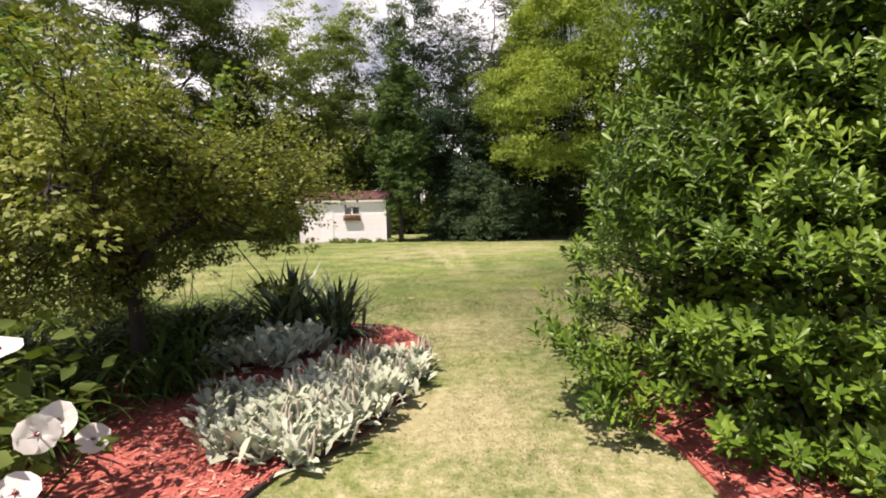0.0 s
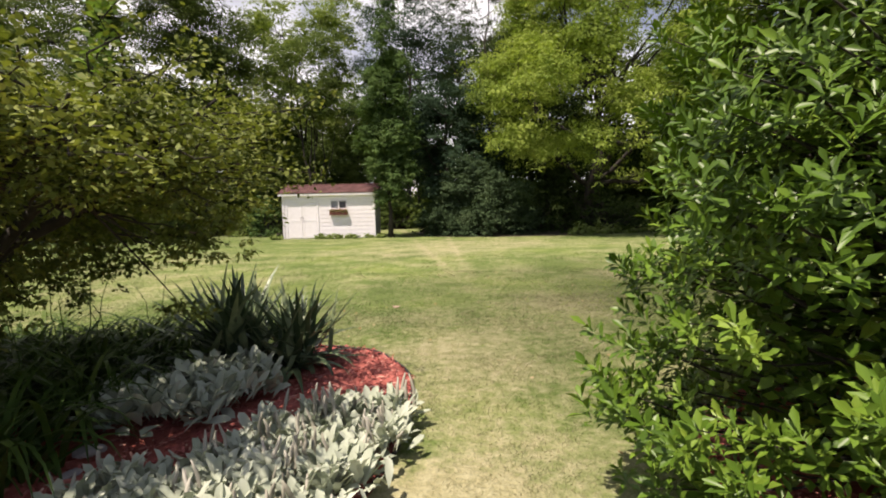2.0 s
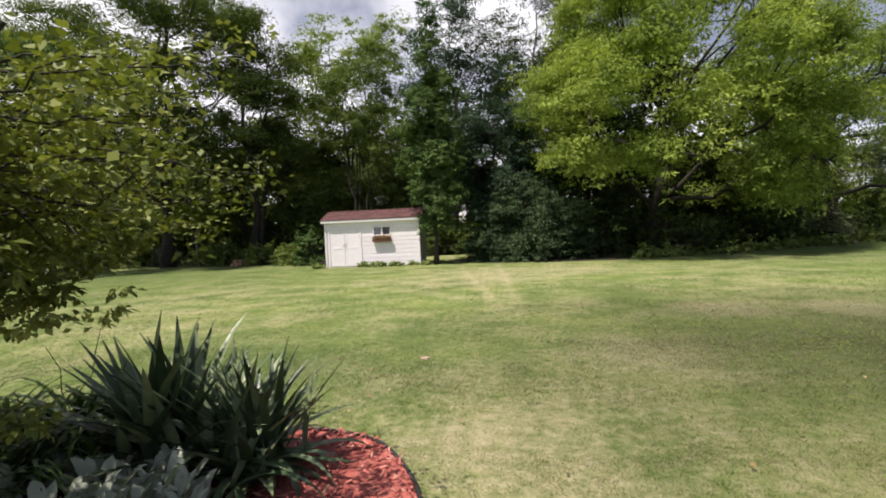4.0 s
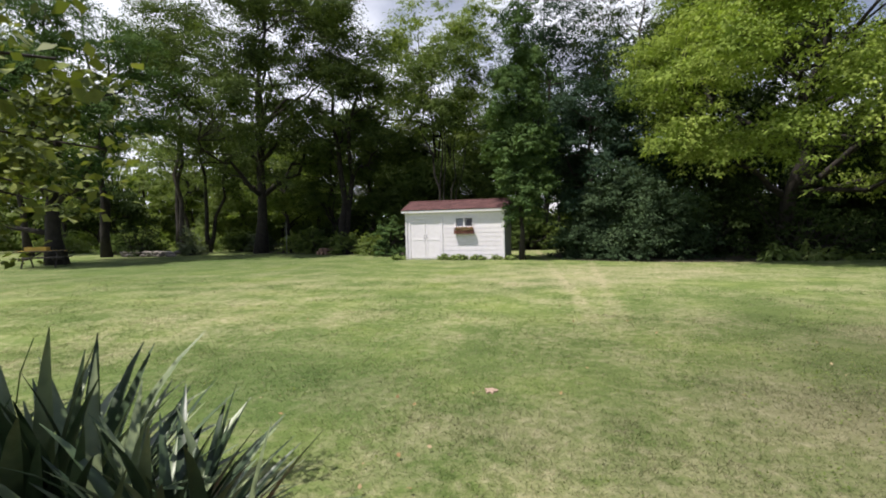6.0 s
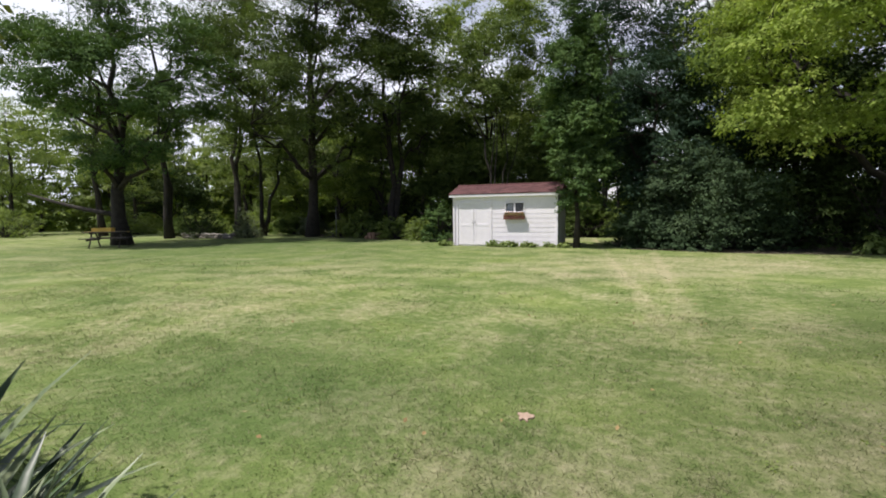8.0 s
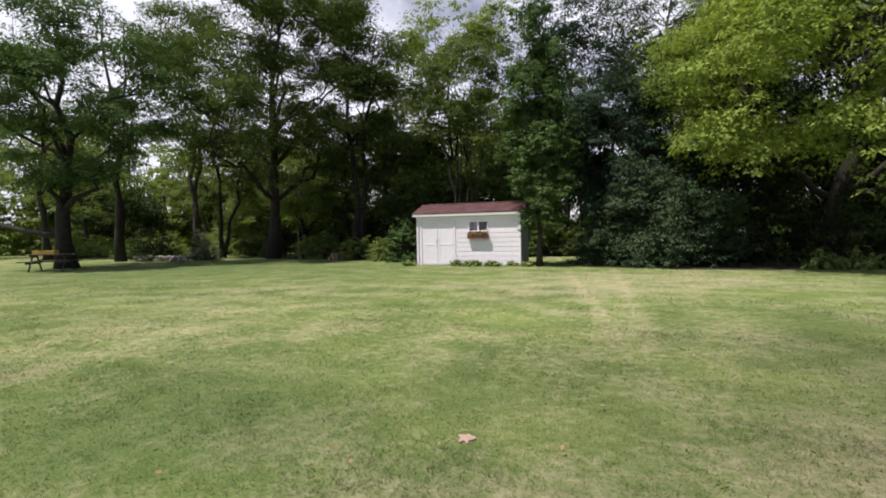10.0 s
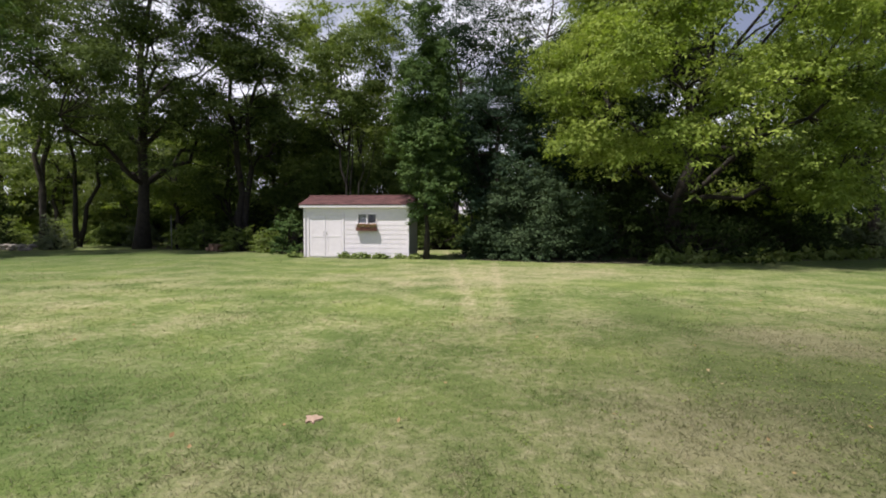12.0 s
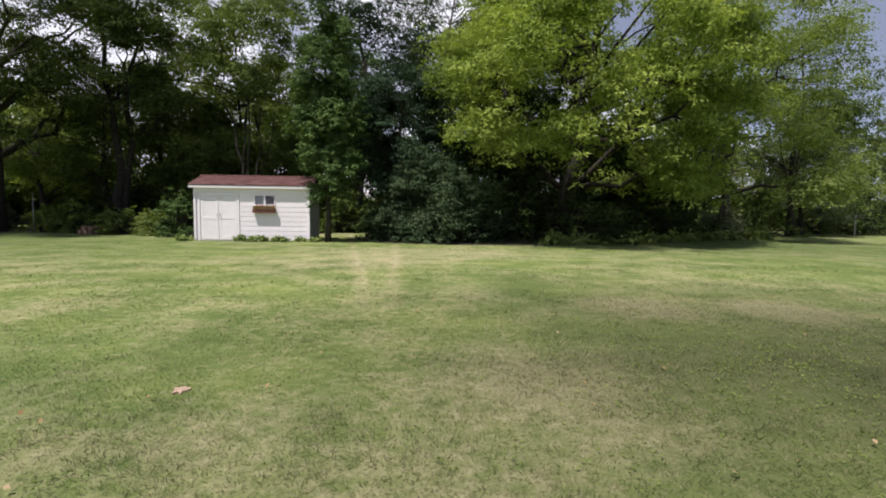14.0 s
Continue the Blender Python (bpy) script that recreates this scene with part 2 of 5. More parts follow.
mat_eye = plain_material("flower_eye", (0.16, 0.02, 0.03), (0.25, 0.04, 0.06), 20, 0.7)
mat_bark = plain_material("bark", (0.035, 0.03, 0.025), (0.10, 0.085, 0.07), 4.0, 0.95, 26.0, 0.8)
mat_darkbark = plain_material("dark_bark", (0.014, 0.012, 0.010), (0.045, 0.037, 0.03), 5.0, 0.95, 30.0, 0.8)
mat_mulch = plain_material("red_mulch", (0.24, 0.055, 0.044), (0.44, 0.125, 0.10), 5.0, 0.95, 45.0, 1.0)
mat_chip, nt, b = material("mulch_chip")
rnd = nt.nodes.new("ShaderNodeNewGeometry").outputs["Random Per Island"]
nt.links.new(ramp(nt, rnd, [(0.0, (0.2, 0.04, 0.034)), (0.45, (0.42, 0.115, 0.095)), (0.85, (0.54, 0.2, 0.165)), (1.0, (0.58, 0.36, 0.28))]), b.inputs["Base Color"])
b.inputs["Roughness"].default_value = 0.9
mat_edging = plain_material("black_edging", (0.012, 0.012, 0.013), (0.03, 0.03, 0.03), 8, 0.55, 60, 0.2)
mat_white = piece_material("white_painted_board", [(0.2, (0.74, 0.70, 0.745)), (0.55, (0.82, 0.785, 0.83)), (0.9, (0.87, 0.83, 0.87))], 0.55, 5.0, 0.12, 0.3)
mat_side = piece_material("weathered_grey_board", [(0.2, (0.34, 0.34, 0.35)), (0.9, (0.46, 0.46, 0.47))], 0.7, 6.0, 0.2, 0.4)
mat_shingle = piece_material("red_brown_shingle", [(0.2, (0.06, 0.025, 0.024)), (0.55, (0.098, 0.043, 0.042)), (0.85, (0.14, 0.068, 0.064))], 0.95, 90.0, 0.6, 0.5)
mat_box = plain_material("brown_wood_box", (0.09, 0.03, 0.022), (0.17, 0.065, 0.05), 6, 0.8, 40, 0.4)
mat_boxflower = leaf_material("box_flower", (0.28, 0.09, 0.07), (0.45, 0.26, 0.16), (0.55, 0.42, 0.3), 0.2, 0.7, (1, 0.9, 0.8), patch=9.0)
mat_inside = plain_material("dark_inside", (0.02, 0.02, 0.02), (0.04, 0.04, 0.04), 2, 0.9)
mat_glass, nt, b = material("window_glass")
b.inputs["Base Color"].default_value = (0.9, 0.95, 1, 1)
b.inputs["Roughness"].default_value = 0.03
b.inputs["Transmission Weight"].default_value = 1.0
mat_table = piece_material("weathered_table_board", [(0.2, (0.035, 0.03, 0.026)), (0.9, (0.09, 0.075, 0.06))], 0.85, 20.0, 0.5, 0.4)
mat_yellow = piece_material("yellow_wood_board", [(0.2, (0.5, 0.33, 0.05)), (0.9, (0.65, 0.45, 0.09))], 0.7, 20.0, 0.4, 0.4)
mat_metal = plain_material("galvanised_pole", (0.2, 0.2, 0.19), (0.32, 0.32, 0.3), 6, 0.5, 40, 0.2, 0.7)
mat_stone = piece_material("field_stone", [(0.2, (0.16, 0.14, 0.12)), (0.9, (0.32, 0.29, 0.26))], 0.95, 12.0, 0.7, 0.5)
mat_palestone = piece_material("pale_stone", [(0.2, (0.3, 0.28, 0.28)), (0.9, (0.5, 0.47, 0.46))], 0.9, 14.0, 0.6, 0.4)
mat_log = piece_material("cut_log", [(0.2, (0.14, 0.08, 0.05)), (0.9, (0.34, 0.22, 0.15))], 0.9, 18.0, 0.6, 0.5)
mat_housewall = plain_material("pale_house_wall", (0.55, 0.56, 0.57), (0.66, 0.67, 0.68), 1, 0.7, 10, 0.1)
mat_soil = plain_material("bare_soil", (0.27, 0.19, 0.135), (0.42, 0.31, 0.235), 12, 0.95, 60, 0.8)
mat_dryleaf = leaf_material("dry_leaf", (0.2, 0.13, 0.06), (0.34, 0.24, 0.12), (0.5, 0.42, 0.3), 0.2, 0.8, (1, 0.9, 0.7), patch=9.0)
# litter colour very dark to carry tree shade; also used as box soil
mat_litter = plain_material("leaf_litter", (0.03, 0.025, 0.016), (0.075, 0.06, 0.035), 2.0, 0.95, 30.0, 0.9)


# ---- builders ----
class Shape:
    """Gathers vertices and faces of one mesh."""

    def __init__(self):
        self.v, self.f = [], []

    def tube(self, pts, radii, sides=6, cap=True):
        pts = [Vector(p) for p in pts]
        start = len(self.v)
        for i, p in enumerate(pts):
            d = (pts[min(i + 1, len(pts) - 1)] - pts[max(i - 1, 0)])
            if d.length < 1e-6:
                d = Vector((0, 0, 1))
            d.normalize()
            a = d.cross(Vector((0.31, 0.95, 0.05))).normalized()
            c = d.cross(a)
            for k in range(sides):
                w = 2 * math.pi * k / sides
                self.v.append(p + (a * math.cos(w) + c * math.sin(w)) * radii[i])
        for i in range(len(pts) - 1):
            for k in range(sides):
                k2 = (k + 1) % sides
                a0 = start + i * sides
                self.f.append((a0 + k, a0 + k2, a0 + sides + k2, a0 + sides + k))
        if cap:
            self.f.append(tuple(start + k for k in reversed(range(sides))))
            self.f.append(tuple(start + (len(pts) - 1) * sides + k for k in range(sides)))
        return self

    def box(self, lo, hi, m=None):
        s = len(self.v)
        for x in (lo[0], hi[0]):
            for y in (lo[1], hi[1]):
                for z in (lo[2], hi[2]):
                    p = Vector((x, y, z))
                    self.v.append(m @ p if m else p)
        self.f += [tuple(s + i for i in q) for q in ((0, 1, 3, 2), (4, 6, 7, 5), (0, 4, 5, 1), (2, 3, 7, 6), (0, 2, 6, 4), (1, 5, 7, 3))]
        return self

    def slab(self, outline, z0, z1):
        s, n = len(self.v), len(outline)
        self.v += [Vector((x, y, z0)) for x, y in outline] + [Vector((x, y, z1)) for x, y in outline]
        self.f.append(tuple(s + i for i in reversed(range(n))))
        self.f.append(tuple(s + n + i for i in range(n)))
        self.f += [(s + i, s + (i + 1) % n, s + n + (i + 1) % n, s + n + i) for i in range(n)]
        return self

    def mesh(self, name, smooth=False):
        me = bpy.data.meshes.new(name)
        me.from_pydata([tuple(p) for p in self.v], [], self.f)
        if smooth:
            me.polygons.foreach_set("use_smooth", [True] * len(me.polygons))
        me.update()
        return me


def bevelled_box(name, lo, hi, width=0.008):
    bm = bmesh.new()
    bmesh.ops.create_cube(bm, size=1.0)
    size = Vector(hi) - Vector(lo)
    for v in bm.verts:
        v.co = Vector([lo[i] + (v.co[i] + 0.5) * size[i] for i in range(3)])
    bmesh.ops.bevel(bm, geom=bm.edges[:], offset=min(width, min(size) * 0.4), segments=1, affect="EDGES")
    me = bpy.data.meshes.new(name)
    bm.to_mesh(me)
    bm.free()
    return me


def fast_mesh(name, verts, faces):
    """verts: n x 3, faces: m x k arrays, all faces with k corners."""
    me = bpy.data.meshes.new(name)
    k = faces.shape[1]
    me.vertices.add(len(verts))
    me.vertices.foreach_set("co", np.ascontiguousarray(verts, dtype=np.float32).ravel())
    me.loops.add(faces.size)
    me.loops.foreach_set("vertex_index", np.ascontiguousarray(faces, dtype=np.int32).ravel())
    me.polygons.add(len(faces))
    me.polygons.foreach_set("loop_start", np.arange(0, faces.size, k, dtype=np.int32))
    me.update(calc_edges=True)
    return me


def part(name, mesh, mat, parent, label="", m=None):
    ob = new(name, mesh)
    if mat is not None and not len(mesh.materials):
        mesh.materials.append(mat)
    ob.parent = parent
    if m is not None:
        ob.matrix_basis = m
    if label:
        ob["label"] = label
    return ob


def thing(name, at, label, category, group="", kind=""):
    ob = new(name)
    ob.empty_display_size = 0.2
    ob.matrix_basis = at if isinstance(at, Matrix) else Matrix.Translation(at)
    return tagged(ob, label, category, group, kind)


# leaf shapes lie along y, with the upper side towards z
ROUGH_LEAF = (np.array([(0, 0, 0), (0.33, 0.45, 0.07), (0, 1, -0.06), (-0.33, 0.45, 0.07)]), np.array([(0, 1, 2, 3)]))
BROAD_LEAF = (np.array([(0, 0, 0), (0.17, 0.3, 0.05), (0, 0.3, 0.0), (-0.17, 0.3, 0.05), (0.25, 0.65, 0.04), (0, 0.65, -0.03), (-0.25, 0.65, 0.04), (0, 1, -0.13)]),
              np.array([(0, 1, 2), (0, 2, 3), (1, 4, 5), (1, 5, 2), (2, 5, 6), (2, 6, 3), (4, 7, 5), (5, 7, 6)]))

FELT_LEAF = (np.array([(0, 0, 0), (0.08, 0.22, 0.03), (-0.08, 0.22, 0.03), (0.165, 0.55, 0.05), (0, 0.55, 0.0), (-0.165, 0.55, 0.05), (0.12, 0.86, 0.01), (0, 0.86, -0.04), (-0.12, 0.86, 0.01), (0, 1, -0.1)]),
             np.array([(0, 1, 2), (1, 3, 4), (1, 4, 2), (2, 4, 5), (3, 6, 7), (3, 7, 4), (4, 7, 8), (4, 8, 5), (6, 9, 7), (7, 9, 8)]))
FAR_LEAF = (np.array([(0.33, 0.08, 0.03), (0, 1, -0.06), (-0.33, 0.08, 0.03)]), np.array([(0, 1, 2)]))
WHORL_LEAF = (np.array([(0, 0, 0), (0.17, 0.7, 0.05), (0, 0.66, -0.03), (-0.17, 0.7, 0.05), (0, 1, -0.08)]), np.array([(0, 1, 2), (0, 2, 3), (1, 4, 2), (2, 4, 3)]))


def rows_norm(a):
    return a / np.maximum(np.linalg.norm(a, axis=1, keepdims=True), 1e-9)


def leaf_mesh(name, shape, pts, dirs, normals, size):
    """One leaf at each point, growing along dirs with its face to normals."""
    tv, tf = shape
    d = rows_norm(dirs)
    s = rows_norm(np.cross(d, normals))
    n = np.cross(s, d)
    size = np.broadcast_to(np.asarray(size, float), (len(pts),))
    v = (tv[None, :, 0, None] * s[:, None, :] + tv[None, :, 1, None] * d[:, None, :] + tv[None, :, 2, None] * n[:, None, :]) * size[:, None, None] + pts[:, None, :]
    f = tf[None] + (np.arange(len(pts)) * len(tv))[:, None, None]
    return fast_mesh(name, v.reshape(-1, 3), f.reshape(-1, tf.shape[1]))


def leaf_cloud(name, rng, pts, size, up=0.9, droop=0.25, shape=ROUGH_LEAF, outward=None, spread=0.3):
    n = len(pts)
    nrm = rng.normal(size=(n, 3)) * 0.6
    nrm[:, 2] += up
    d = rng.normal(size=(n, 3))
    d[:, 2] = d[:, 2] * 0.4 - droop
    if outward is not None:
        d += outward * 1.2
    return leaf_mesh(name, shape, pts, d, nrm, size * rng.uniform(1 - spread, 1 + spread, n))


def clump_leaves(name, rng, c, per, clump_r, leaf, floor, shape=ROUGH_LEAF, thick=0.3):
    """Leaves in small sprays on flat, drooping boughs round the clump centres: lit tops, dark hollows between, ragged outlines."""
    m = len(c) * max(5, per // 16)
    k = rng.integers(len(c), size=m)
    flat = (c - c.mean(0)) * (1, 1, 0)
    o = rows_norm(rows_norm(flat + 1e-6) + rng.normal(size=c.shape) * (0.45, 0.45, 0.0))
    s = np.cross(o, (0, 0, 1.0))
    size = clump_r * rng.uniform(0.6, 1.35, len(c))[k]
    rays = 9
    ray = rng.integers(rays, size=m)
    ang = ray * 2 * math.pi / rays + rng.normal(0, 0.16, m) + rng.uniform(0, 6.28, len(c))[k]
    r = np.sqrt(rng.random(m)) * rng.uniform(0.6, 1.25, (len(c), rays))[k, ray]
    u, w = r * np.cos(ang), r * np.sin(ang)
    lift = rng.normal(0, thick, m) + 0.35 * (1 - r * r) - 0.3 * np.maximum(0, u + 0.2) ** 2
    heart = c[k] + o[k] * (u * size * 1.3)[:, None] + s[k] * (w * size)[:, None]
    heart[:, 2] += lift * size
    side = o[k] * u[:, None] + s[k] * w[:, None]
    face = side * 0.8 + (0, 0, 1.0) + rng.normal(size=(m, 3)) * 0.28
    # leaves of each spray fan out flat round its heart and hang a little at the rim
    n = len(c) * per
    j = rng.integers(m, size=n)
    fan = rng.normal(size=(n, 3)) * (1, 1, 0.42)
    fan[:, 2] -= 0.35 * (fan[:, 0] ** 2 + fan[:, 1] ** 2) ** 0.5
    pts = heart[j] + fan * (clump_r * 0.145 * rng.uniform(0.6, 1.4, m))[j][:, None]
    nrm = face[j] + rng.normal(size=(n, 3)) * 0.25
    d = fan * 0.7 + side[j] * 0.4 + rng.normal(size=(n, 3)) * 0.3 - (0, 0, 0.25)
    ok = pts[:, 2] > floor
    return leaf_mesh(name, shape, pts[ok], d[ok], nrm[ok], (leaf * rng.uniform(0.65, 1.35, n))[ok])


def bent(rng, a, b, wobble, n=5, sag=0.0):
    a, b = np.array(a, float), np.array(b, float)
    t = np.linspace(0, 1, n)[:, None]
    p = a + (b - a) * t
    p += rng.normal(size=(n, 3)) * wobble * np.sin(np.pi * t) * np.linalg.norm(b - a)
    p[:, 2] -= (sag * 4 * t * (1 - t))[:, 0]
    return p


def gather(rng, c, n, pull):
    """Draws clump centres together into boughs, which leaves gaps between."""
    heart = c[rng.permutation(len(c))[:n]]
    near = np.argmin(((c[:, None] - heart[None]) ** 2 * (1, 1, 1.6)).sum(2), 1)
    return c + (heart[near] - c) * (pull * np.array((1, 1, 1.15)))


def tree(name, at, height, radius, crown_low, trunk_r, mat, seed, label, leaf=0.17, clumps=90, per=90, clump_r=0.75, stems=((0.0, 0.0),),
         bark=None, shape="round", limbs=7, hollow=0.45, squash=(1.0, 1.0), group="", centre=(0, 0), fork=0.3, skip=None, pull=0.28):
    """A tree: tapered stems, limbs, twigs to every clump, and a crown of single leaves in clumps with gaps between."""
    rng = np.random.default_rng(seed)
    bark = bark or mat_darkbark
    clumps, per, clump_r, leaf = int(clumps * 0.5), int(per * (4.2 if at[1] < 37 else 2.4)), clump_r * 1.25, leaf * (0.62 if at[1] < 37 else 0.84)
    root = thing(name, (*at, 0), label, "tree", group)
    mid = (height + crown_low) / 2
    half = (height - crown_low) / 2
    # clump centres in the crown's outline
    c = []
    while len(c) < clumps:
        p = rng.uniform(-1, 1, 3)
        r = np.linalg.norm(p)
        if shape == "cone":
            h = (p[2] + 1) / 2
            w = (1 - h) ** 0.75 * min(1.0, 0.35 + h * 3.6) + 0.04
            q = np.hypot(p[0], p[1])
            if q > w or (q < w * hollow and rng.random() < 0.7):
                continue
        elif shape == "dome":
            w = (math.sqrt(max(0.0, 1 - p[2] ** 2)) if p[2] > 0 else 1 + 0.12 * p[2]) * (0.86 + 0.3 * noise.noise(Vector(p * 2.2) + Vector((seed * 3.1, 0, 0))))
            q = np.hypot(p[0], p[1])
            if q > w or (q < w * hollow and p[2] < 0.6 and rng.random() < 0.85):
                continue
        else:
            lump = 0.8 + 0.35 * noise.noise(Vector(p * 2.2) + Vector((seed * 3.1, 0, 0)))
            if r > lump or (r < hollow and rng.random() < 0.8):
                continue
        if skip and skip(at[0] + p[0] * radius * squash[0], at[1] + p[1] * radius * squash[1], mid + p[2] * half):
            continue
        c.append((p[0] * radius * squash[0] + centre[0] * min(1, (p[2] + 1.2)), p[1] * radius * squash[1] + centre[1] * min(1, (p[2] + 1.2)), mid + p[2] * half))
    c = gather(rng, np.array(c), max(6, int(clumps / 6)), pull)
    # stems
    skeleton, sizes = [], []
    for k, (lx, ly) in enumerate(stems):
        top = height * (0.93 if shape == "cone" else 0.8) * (1 - 0.07 * k)
        start = np.array((0.12 * math.cos(k * 2.2) * (len(stems) > 1), 0.12 * math.sin(k * 2.2) * (len(stems) > 1), -0.05))
        p = bent(rng, start, (lx + centre[0], ly + centre[1], top), 0.018, 10)
        r = trunk_r * (1 - 0.12 * k) * (1 - 0.9 * np.linspace(0, 1, 10) ** 0.9)
        r[0] *= 1.45
        part("trunk", Shape().tube(p, r, 9).mesh("trunk", True), bark, root)
        skeleton.append(p[2:])
        sizes.append(r[2:])
    # limbs
    if limbs:
        order = rng.permutation(len(c))[:limbs]
        for i in order:
            s = skeleton[int(rng.integers(len(stems)))]
            rr = sizes[0]
            want = max(crown_low * 0.8, c[i][2] - np.hypot(*c[i][:2]) * 0.7)
            j = int(np.argmin(abs(s[:, 2] - max(want, height * fork * 0.6))))
            p = bent(rng, s[j], c[i], 0.05, 7, -0.25)
            r = max(0.025, rr[min(j, len(rr) - 1)] * 0.55) * (1 - 0.8 * np.linspace(0, 1, 7))
            part("limb", Shape().tube(p, r, 6).mesh("limb", True), bark, root)
            skeleton.append(p)
            sizes.append(r)
    nodes, nr = np.concatenate(skeleton), np.concatenate(sizes)
    twigs = Shape()
    for q in c:
        gap = np.linalg.norm(nodes - q, axis=1) + np.maximum(0, nodes[:, 2] - q[2]) * 0.8
        j = int(np.argmin(gap))
        p = bent(rng, nodes[j], q, 0.06, 4)
        twigs.tube(p, np.array((1, 0.75, 0.5, 0.25)) * min(0.05, nr[j] * 0.6 + 0.012), 4, False)
    part("branchwork", twigs.mesh("branchwork", True), bark, root)["kind"] = "stuff"
    # leaves
    part("crown", clump_leaves("crown", rng, c, per, clump_r, leaf, max(0.15, crown_low * 0.6), FAR_LEAF, thick={"cone": 0.34, "dome": 0.3}.get(shape, 0.18)), mat, root)
    return root


def shrub(name, at, rx, ry, h, mat, seed, label, leaf=0.1, clumps=40, per=70, clump_r=0.3, group="", bark=None, category="shrub", shape=FAR_LEAF, low=0.0, up=0.8):
    rng = np.random.default_rng(seed)
    root = thing(name, (*at, 0), label, category, group)
    c = []
    while len(c) < clumps:
        p = rng.uniform(-1, 1, 3) * (1, 1, 0.5) + (0, 0, 0.5)
        r = np.linalg.norm(p)
        if r > 0.8 + 0.6 * noise.noise(Vector(p * 2.0) + Vector((seed * 1.7, 0, 0))) or (r < 0.5 and rng.random() < 0.75):
            continue
        c.append((p[0] * rx, p[1] * ry, max(low + 0.12, p[2] * h)))
    c = np.array(c)
    stems = Shape()
    for q in c[: min(len(c), 60)]:
        base = np.array((rng.normal() * rx * 0.1, rng.normal() * ry * 0.1, -0.03))
        stems.tube(bent(rng, base, q, 0.06, 5), np.linspace(0.03, 0.008, 5) * min(1.5, h / 1.6), 5, False)
    part("stem_growth", stems.mesh("stem_growth", True), bark or mat_darkbark, root)["kind"] = "stuff"
    if shape is FAR_LEAF:
        per, leaf = int(per * 1.8), leaf * 0.78
    part("foliage", clump_leaves("foliage", rng, c, per, clump_r, leaf, low + 0.04, shape, 0.45), mat, root)
    return root


def strap(length, width, lean, droop, fold=0.25, n=6):
    """A strap leaf that rises from the origin, leans to +x and droops at its tip."""
    s = Shape()
    p, ang = Vector((0, 0, 0)), math.pi / 2 - lean
    step = length / n
    for i in range(n + 1):
        t = i / n
        w = width * (0.55 + 0.45 * min(1, t * 4)) * (1 - t ** 2.2) * 0.5 + 0.0015
        nrm = Vector((-math.sin(ang), 0, math.cos(ang)))
        for k in (-1, 0, 1):
            s.v.append(p + Vector((0, k * w, 0)) + nrm * (abs(k) * w * fold))
        p = p + Vector((math.cos(ang), 0, math.sin(ang))) * step
        ang -= droop / n * (0.4 + 1.6 * t)
    for i in range(n):
        for k in (0, 1):
            a = i * 3 + k
            s.f.append((a, a + 1, a + 4, a + 3))
    return s


def smooth_loop(ctrl, n=10, closed=True):
    out, m = [], len(ctrl)
    for i in range(m if closed else m - 1):
        q = [Vector((*ctrl[(i + k) % m if closed else min(max(i + k, 0), m - 1)], 0)) for k in (-1, 0, 1, 2)]
        for j in range(n):
            t = j / n
            v = 0.5 * ((2 * q[1]) + (q[2] - q[0]) * t + (2 * q[0] - 5 * q[1] + 4 * q[2] - q[3]) * t * t + (3 * q[1] - q[0] - 3 * q[2] + q[3]) * t ** 3)
            out.append((v.x, v.y))
    return out


def inside(poly, x, y):
    px, py = np.array(poly)[:, 0], np.array(poly)[:, 1]
    qx, qy = np.roll(px, -1), np.roll(py, -1)
    hit = np.zeros(np.shape(x), bool)
    for a, b_, c_, d in zip(px, py, qx, qy):
        if b_ != d:
            hit ^= ((b_ > y) != (d > y)) & (x < (c_ - a) * (y - b_) / (d - b_) + a)
    return hit


# ---- ground, beds ----
def ground_sheet():
    s = Shape()
    xs = [-900, -300, -120, -60, -40, -20, -10, 0, 10, 20, 40, 60, 120, 300, 900]
    for y in xs:
        for x in xs:
            s.v.append((x, y + 20, 0))
    n = len(xs)
    s.f = [(j * n + i, j * n + i + 1, (j + 1) * n + i + 1, (j + 1) * n + i) for j in range(n - 1) for i in range(n - 1)]
    ob = new("ground", s.mesh("ground"))
    ob.data.materials.append(mat_lawn)
    return tagged(ob, "mown summer lawn, green with straw-coloured dry patches", "lawn", kind="structure")


ground = ground_sheet()
BED_LEFT = smooth_loop([(-0.80, 3.0), (-0.67, 3.56), (-0.37, 3.87), (-0.14, 4.31), (0.05, 4.91), (0.12, 5.6), (0.06, 6.35), (-0.28, 6.95), (-0.74, 7.18),
                        (-1.6, 7.2), (-2.6, 7.0), (-4.2, 6.9), (-6.0, 6.6), (-7.6, 5.2), (-8.0, 2.0), (-5, 0.6), (-1.6, 0.4), (-0.95, 1.8)], 8)
BED_RIGHT = smooth_loop([(1.75, 3.4), (1.75, 3.8), (1.69, 4.3), (1.95, 5.1), (2.8, 5.9), (4.3, 6.1), (5.8, 5.2), (6.3, 3.5), (5.8, 1.2), (3.5, 0.3), (2.0, 0.6), (1.72, 1.8)], 8)


